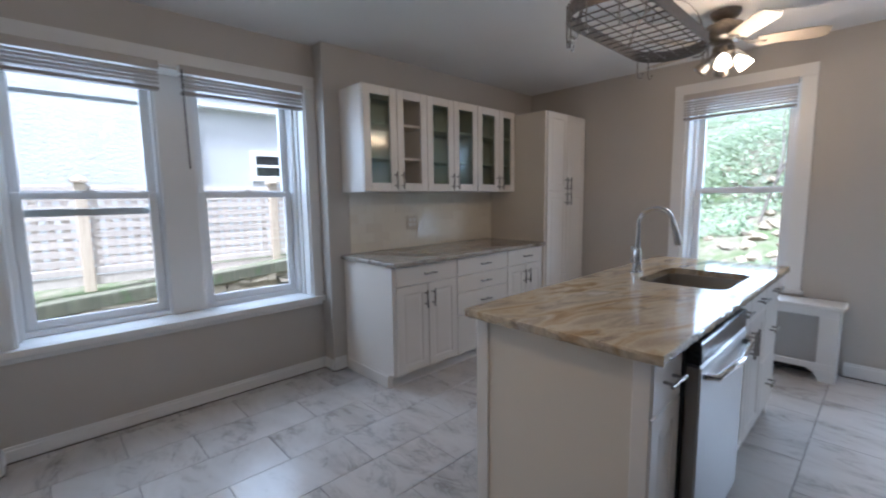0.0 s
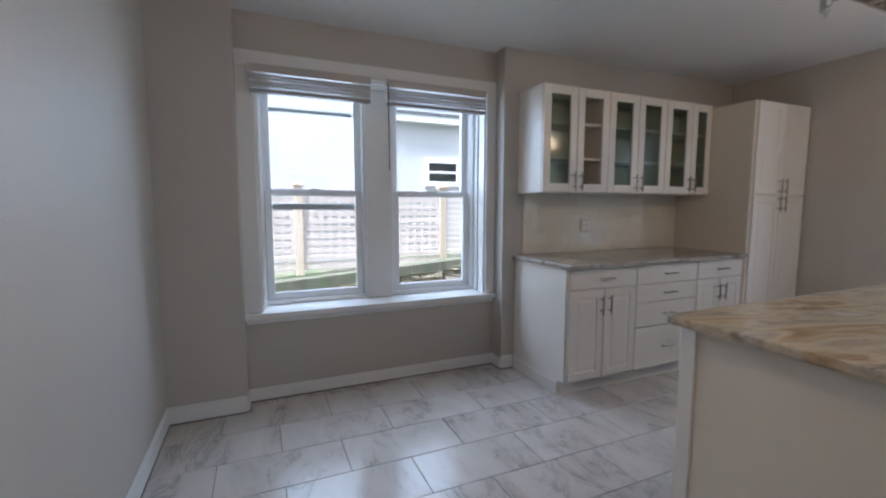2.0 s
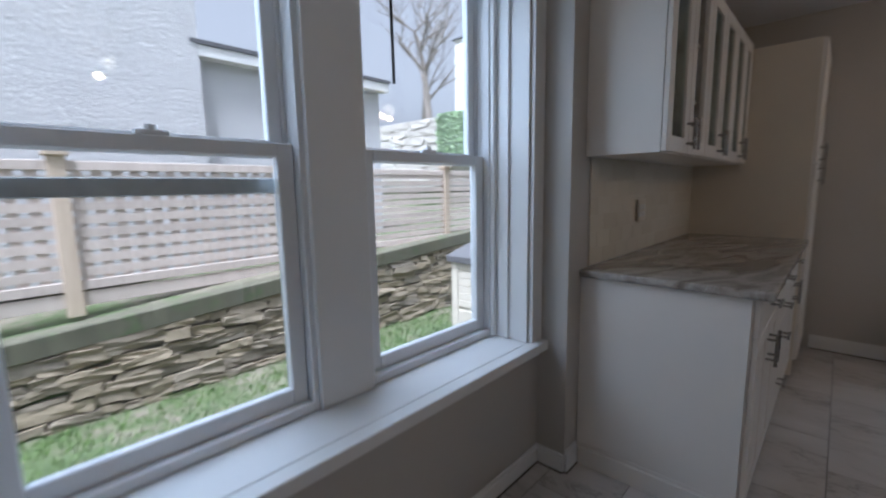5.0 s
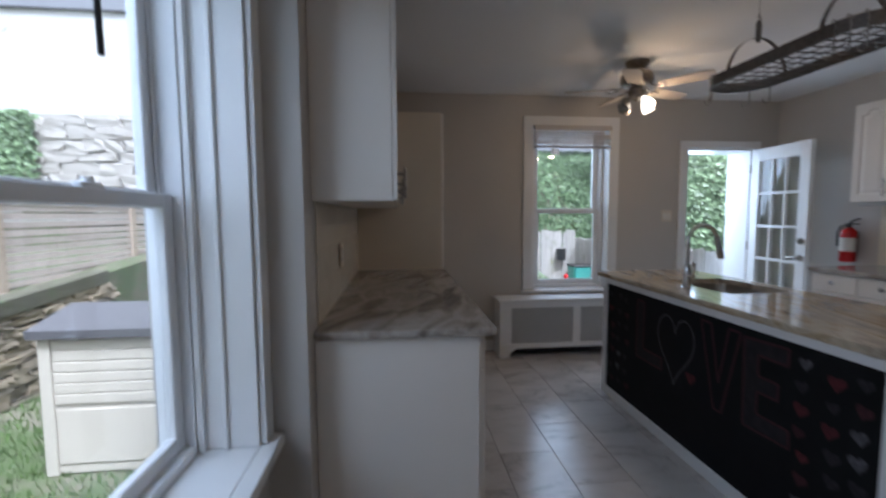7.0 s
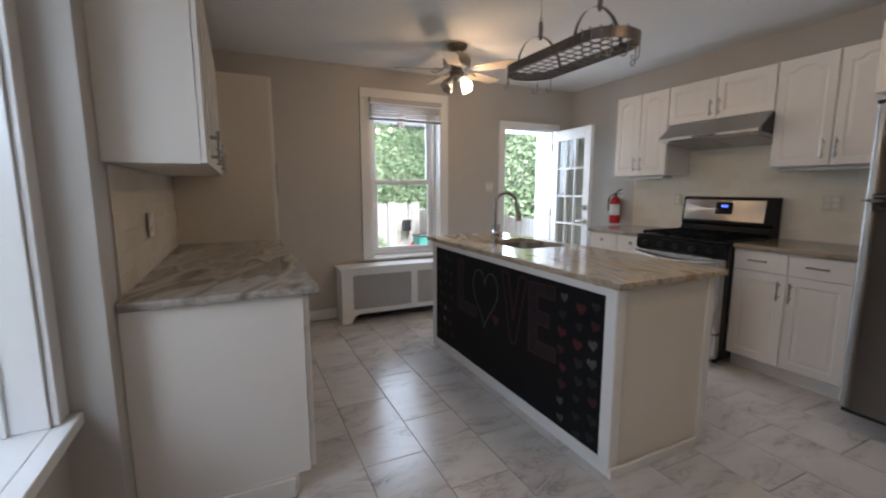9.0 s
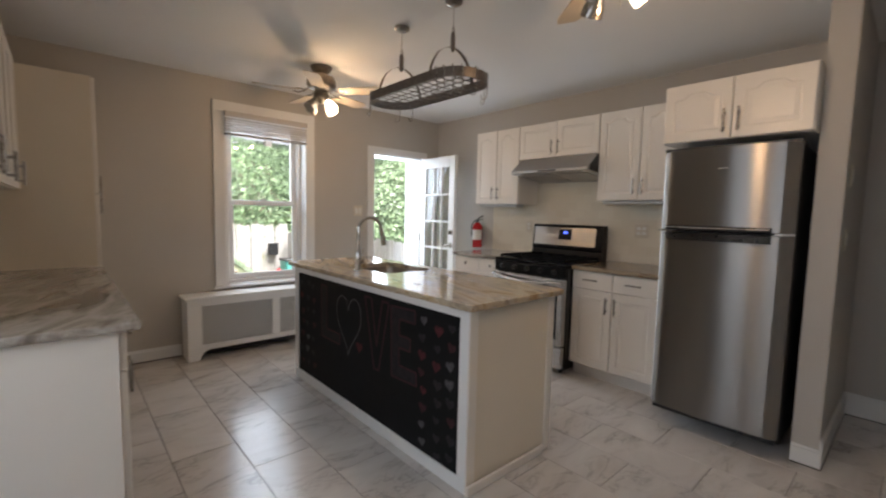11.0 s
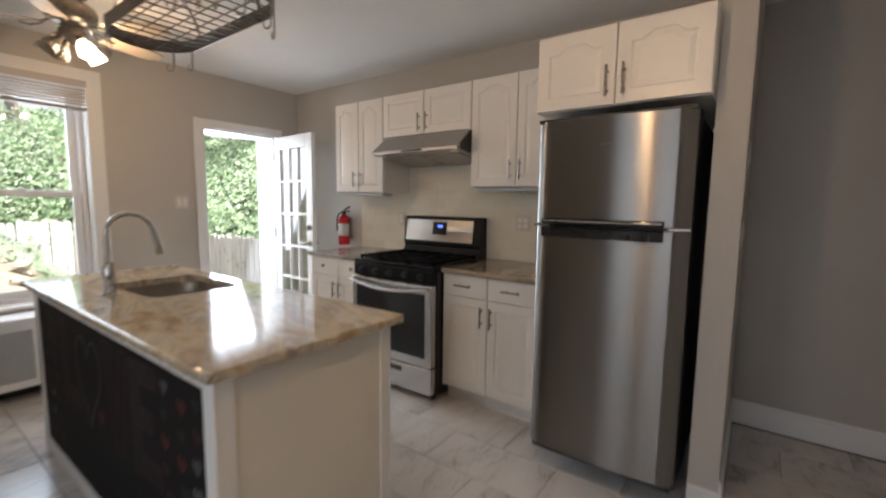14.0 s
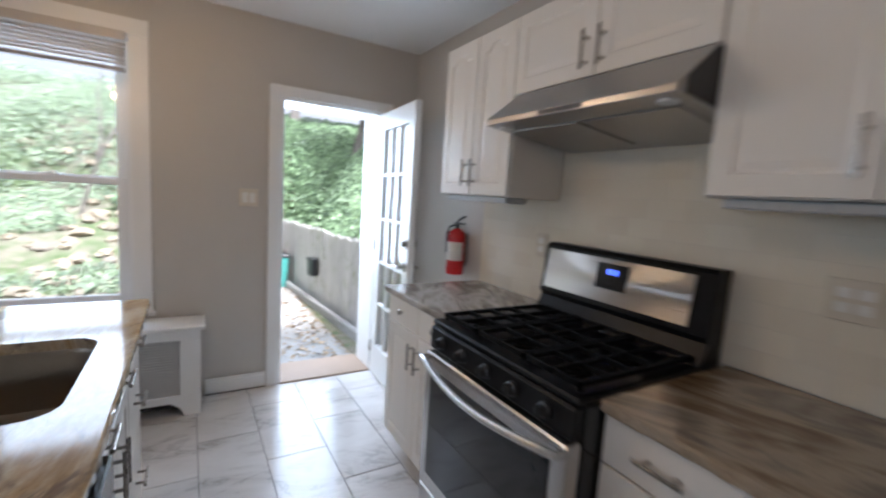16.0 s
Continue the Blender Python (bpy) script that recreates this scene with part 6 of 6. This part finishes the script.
for x in (0.0, 1.17):
    part("corner_trim", boxes((x, -0.02, 0.0, x + 0.08, -0.0125, 1.02), bevel=0.003), RESIN, shed)
bm = bmesh.new()
prof = [(-0.05, 1.0), (-0.05, 1.06), (0.4, 1.17), (0.85, 1.06), (0.85, 1.0)]
a = [bm.verts.new((-0.05, y, z)) for y, z in prof]
b = [bm.verts.new((1.3, y, z)) for y, z in prof]
bm.faces.new(a)
bm.faces.new(list(reversed(b)))
for k in range(len(a)):
    bm.faces.new((a[k], a[(k + 1) % len(a)], b[(k + 1) % len(b)], b[k]))
part("lid", bm, SLATE, shed, "grey pitched lid")


# board fences by the back door
def board_fence(m, length, h, label, seed):
    rng = random.Random(seed)
    f = thing("board_fence", m, label, "fence", "board fences")
    x = 0.0
    while x < length:
        w_ = rng.uniform(0.085, 0.105)
        top = h + rng.uniform(-0.025, 0.02)
        bm = bmesh.new()
        pts = [(0, 0.0), (w_ - 0.004, 0.0), (w_ - 0.004, top - 0.03), (w_ - 0.025, top), (0.02, top), (0, top - 0.03)]
        a = [bm.verts.new((px, 0.0, pz)) for px, pz in pts]
        b = [bm.verts.new((px, 0.018, pz)) for px, pz in pts]
        bm.faces.new(a)
        bm.faces.new(list(reversed(b)))
        for k in range(len(a)):
            bm.faces.new((a[k], a[(k + 1) % len(a)], b[(k + 1) % len(b)], b[k]))
        ob = part("board", bm, GREYWOOD, f)
        ob.location = (x, rng.uniform(-0.005, 0.005), 0)
        ob.rotation_euler = (0, rng.uniform(-0.012, 0.012), 0)
        x += w_
    for z in (0.25, h - 0.25):
        part("rail", boxes((0, 0.024, z, length, 0.06, z + 0.08)), GREYWOOD, f)
    return f


board_fence(pose(4.02, 7.0, -0.3, 0, 0, -85.5), 4.25, 1.17, "weathered grey board fence beside the back door", 31)
board_fence(pose(1.9, 7.08, -0.2, 0, 0, 0), 2.15, 1.2, "weathered grey board fence at the end of the yard", 32)
solid("path", boxes((2.9, 2.76, -0.3, 3.98, 6.9, -0.13)), CONCRETE, "concrete path outside the back door", "path", "structure")
solid("kerb", boxes((0, 0, -0.3, 0.06, 4.1, -0.04), bevel=0.01), CONCRETE, "low concrete kerb along the fence", "kerb", "structure", pose(4.21, 2.8, 0, 0, 0, 4.5))
bx = thing("utility_box", pose(4.16, 5.15, 0.24, 0, 0, -85), "small black utility box fixed to the fence", "utility box", "utility boxes")
part("body", boxes((-0.09, -0.10, 0.0, 0.09, -0.008, 0.24), bevel=0.01), BLACKM, bx)
part("lid", boxes((-0.095, -0.106, 0.20, 0.095, -0.101, 0.245), bevel=0.002), BLACKM, bx)
copy_thing(bx, pose(3.73, 7.075, 0.38, 0, 0, 0))
bin_ = thing("storage_bin", pose(3.82, 6.3, -0.13), "teal plastic garden bin with a dark lid", "bin")
part("tub", loops(bmesh.new(), [rounded(0.15, 0.15, 0.04, 0.0), rounded(0.18, 0.18, 0.05, 0.46)]), TEAL, bin_, "", True)
part("lid", boxes((-0.19, -0.19, 0.461, 0.19, 0.19, 0.50), bevel=0.012), BLACKM, bin_)
ball = thing("red_canister", pose(3.75, 6.72, -0.13), "red plastic canister standing by the fence", "canister")
part("body", lathe(bmesh.new(), [(0.07, 0.0), (0.075, 0.02), (0.075, 0.20), (0.06, 0.24), (0.03, 0.26)], (0, 0, 0), 18), RED, ball, "", True)
part("cap", lathe(bmesh.new(), [(0.03, 0.26), (0.03, 0.29), (0.02, 0.295)], (0, 0, 0), 14), BLACKM, ball, "", True)
rock_shapes = []
for k in range(7):
    bm = bmesh.new()
    bmesh.ops.create_icosphere(bm, subdivisions=2, radius=1)
    for v in bm.verts:
        q = 1 + 0.55 * noise.noise(v.co * 1.5 + Vector((k * 3.1, 0, 0))) + 0.2 * noise.noise(v.co * 4.0 + Vector((0, k * 2.3, 0)))
        v.co = Vector((v.co.x * 1.25 * q, v.co.y * 0.9 * q, v.co.z * 0.6 * q))
    rock_shapes.append(finish(bm, "rock", STONE))
rng = random.Random(77)
for k in range(280):
    x, y = rng.uniform(-2.6, 2.6), 4.9 + 3.4 * rng.random() ** 1.3
    s_ = rng.uniform(0.03, 0.09) if k % 6 else rng.uniform(0.09, 0.15)
    rk = new("rock", rock_shapes[k % 7])
    rk.matrix_world = pose(x, y, height(x, y) + s_ * 0.1, rng.uniform(-20, 20), rng.uniform(-20, 20), rng.uniform(0, 360)) @ Matrix.Scale(s_, 4)
    tagged(rk, "pale weathered rock on the leafy hillside", "rock", "hillside rocks")


def path_litter(rng):
    x = 2.95 + 1.1 * rng.random() ** 0.5
    return (min(x, 3.97), rng.uniform(2.9, 6.8), -0.122 + 0.01 * rng.random()), (0, 0, 1)


leaves("leaf_litter", 900, path_litter, LITTER, 0.022, "dry brown leaves scattered on the concrete path", "leaves", 9)


# ---- floor tiles and backsplash tiles ----
floor = solid("floor", boxes((-0.16, SOUTH, -0.12, ALCOVE, NORTH, -0.004), (3.60, -2.47, -0.12, ALCOVE, SOUTH, -0.004)), GROUT, "grey marble-look porcelain tile floor", "floor", "structure")
TX, TY, GAP = 0.308, 0.612, 0.0035
made = {}


def tile_mesh(w, h):
    key = (round(w, 3), round(h, 3))
    if key not in made:
        made[key] = finish(boxes((0, 0, -0.006, w, h, 0.0), bevel=0.0012), "tile", TILE)
    return made[key]


k = -3
while 0.545 + k * TX < ALCOVE:
    x0, x1 = max(0.545 + k * TX, -0.155), min(0.545 + (k + 1) * TX, ALCOVE)
    j = -6
    while True:
        y0 = (-0.926 if k % 2 == 0 else -1.232) + j * TY
        if y0 > NORTH:
            break
        a, b = max(y0, SOUTH - (0.015 if x0 > 3.3 else 0)), min(y0 + TY, NORTH)
        if b - a > 0.02 and x1 - x0 > 0.02:
            piece("tile", tile_mesh(x1 - x0 - GAP, b - a - GAP), floor, (x0, a, 0.0))
        j += 1
    k += 1


def glaze():
    m, n, l, p = material("cream_glazed_tile")
    info = n.new("ShaderNodeObjectInfo")
    l.new(ramp(n, l, info.outputs["Random"], [(0.0, (0.720, 0.660, 0.543)), (1.0, (0.780, 0.728, 0.614))]), p.inputs["Base Color"])
    f = noise_tex(n, l, world_coords(n, l), 9, 2)
    to_rough(n, l, p, f, 0.1, 0.22)
    bump(n, l, p, f, 0.08, 0.002)
    return m


GLAZE = glaze()
BW, BH, BG = 0.152, 0.076, 0.0014
bricks = {}
for ob, w, z0, z1 in SPLASHES:
    row, z = 0, z0
    while z < z1 - 0.012:
        h = min(BH, z1 - z)
        x = -0.076 if row % 2 else 0.0
        while x < w - 0.012:
            a, b = max(x, 0.0), min(x + BW, w)
            key = (round(b - a, 3), round(h, 3))
            if key not in bricks:
                bricks[key] = finish(boxes((0, -0.0005, 0, b - a - BG, 0.001, h - BG), bevel=0.0004), "wall_tile", GLAZE)
            piece("wall_tile", bricks[key], ob, (a, 0.0, z))
            x += BW
        row += 1
        z += BH
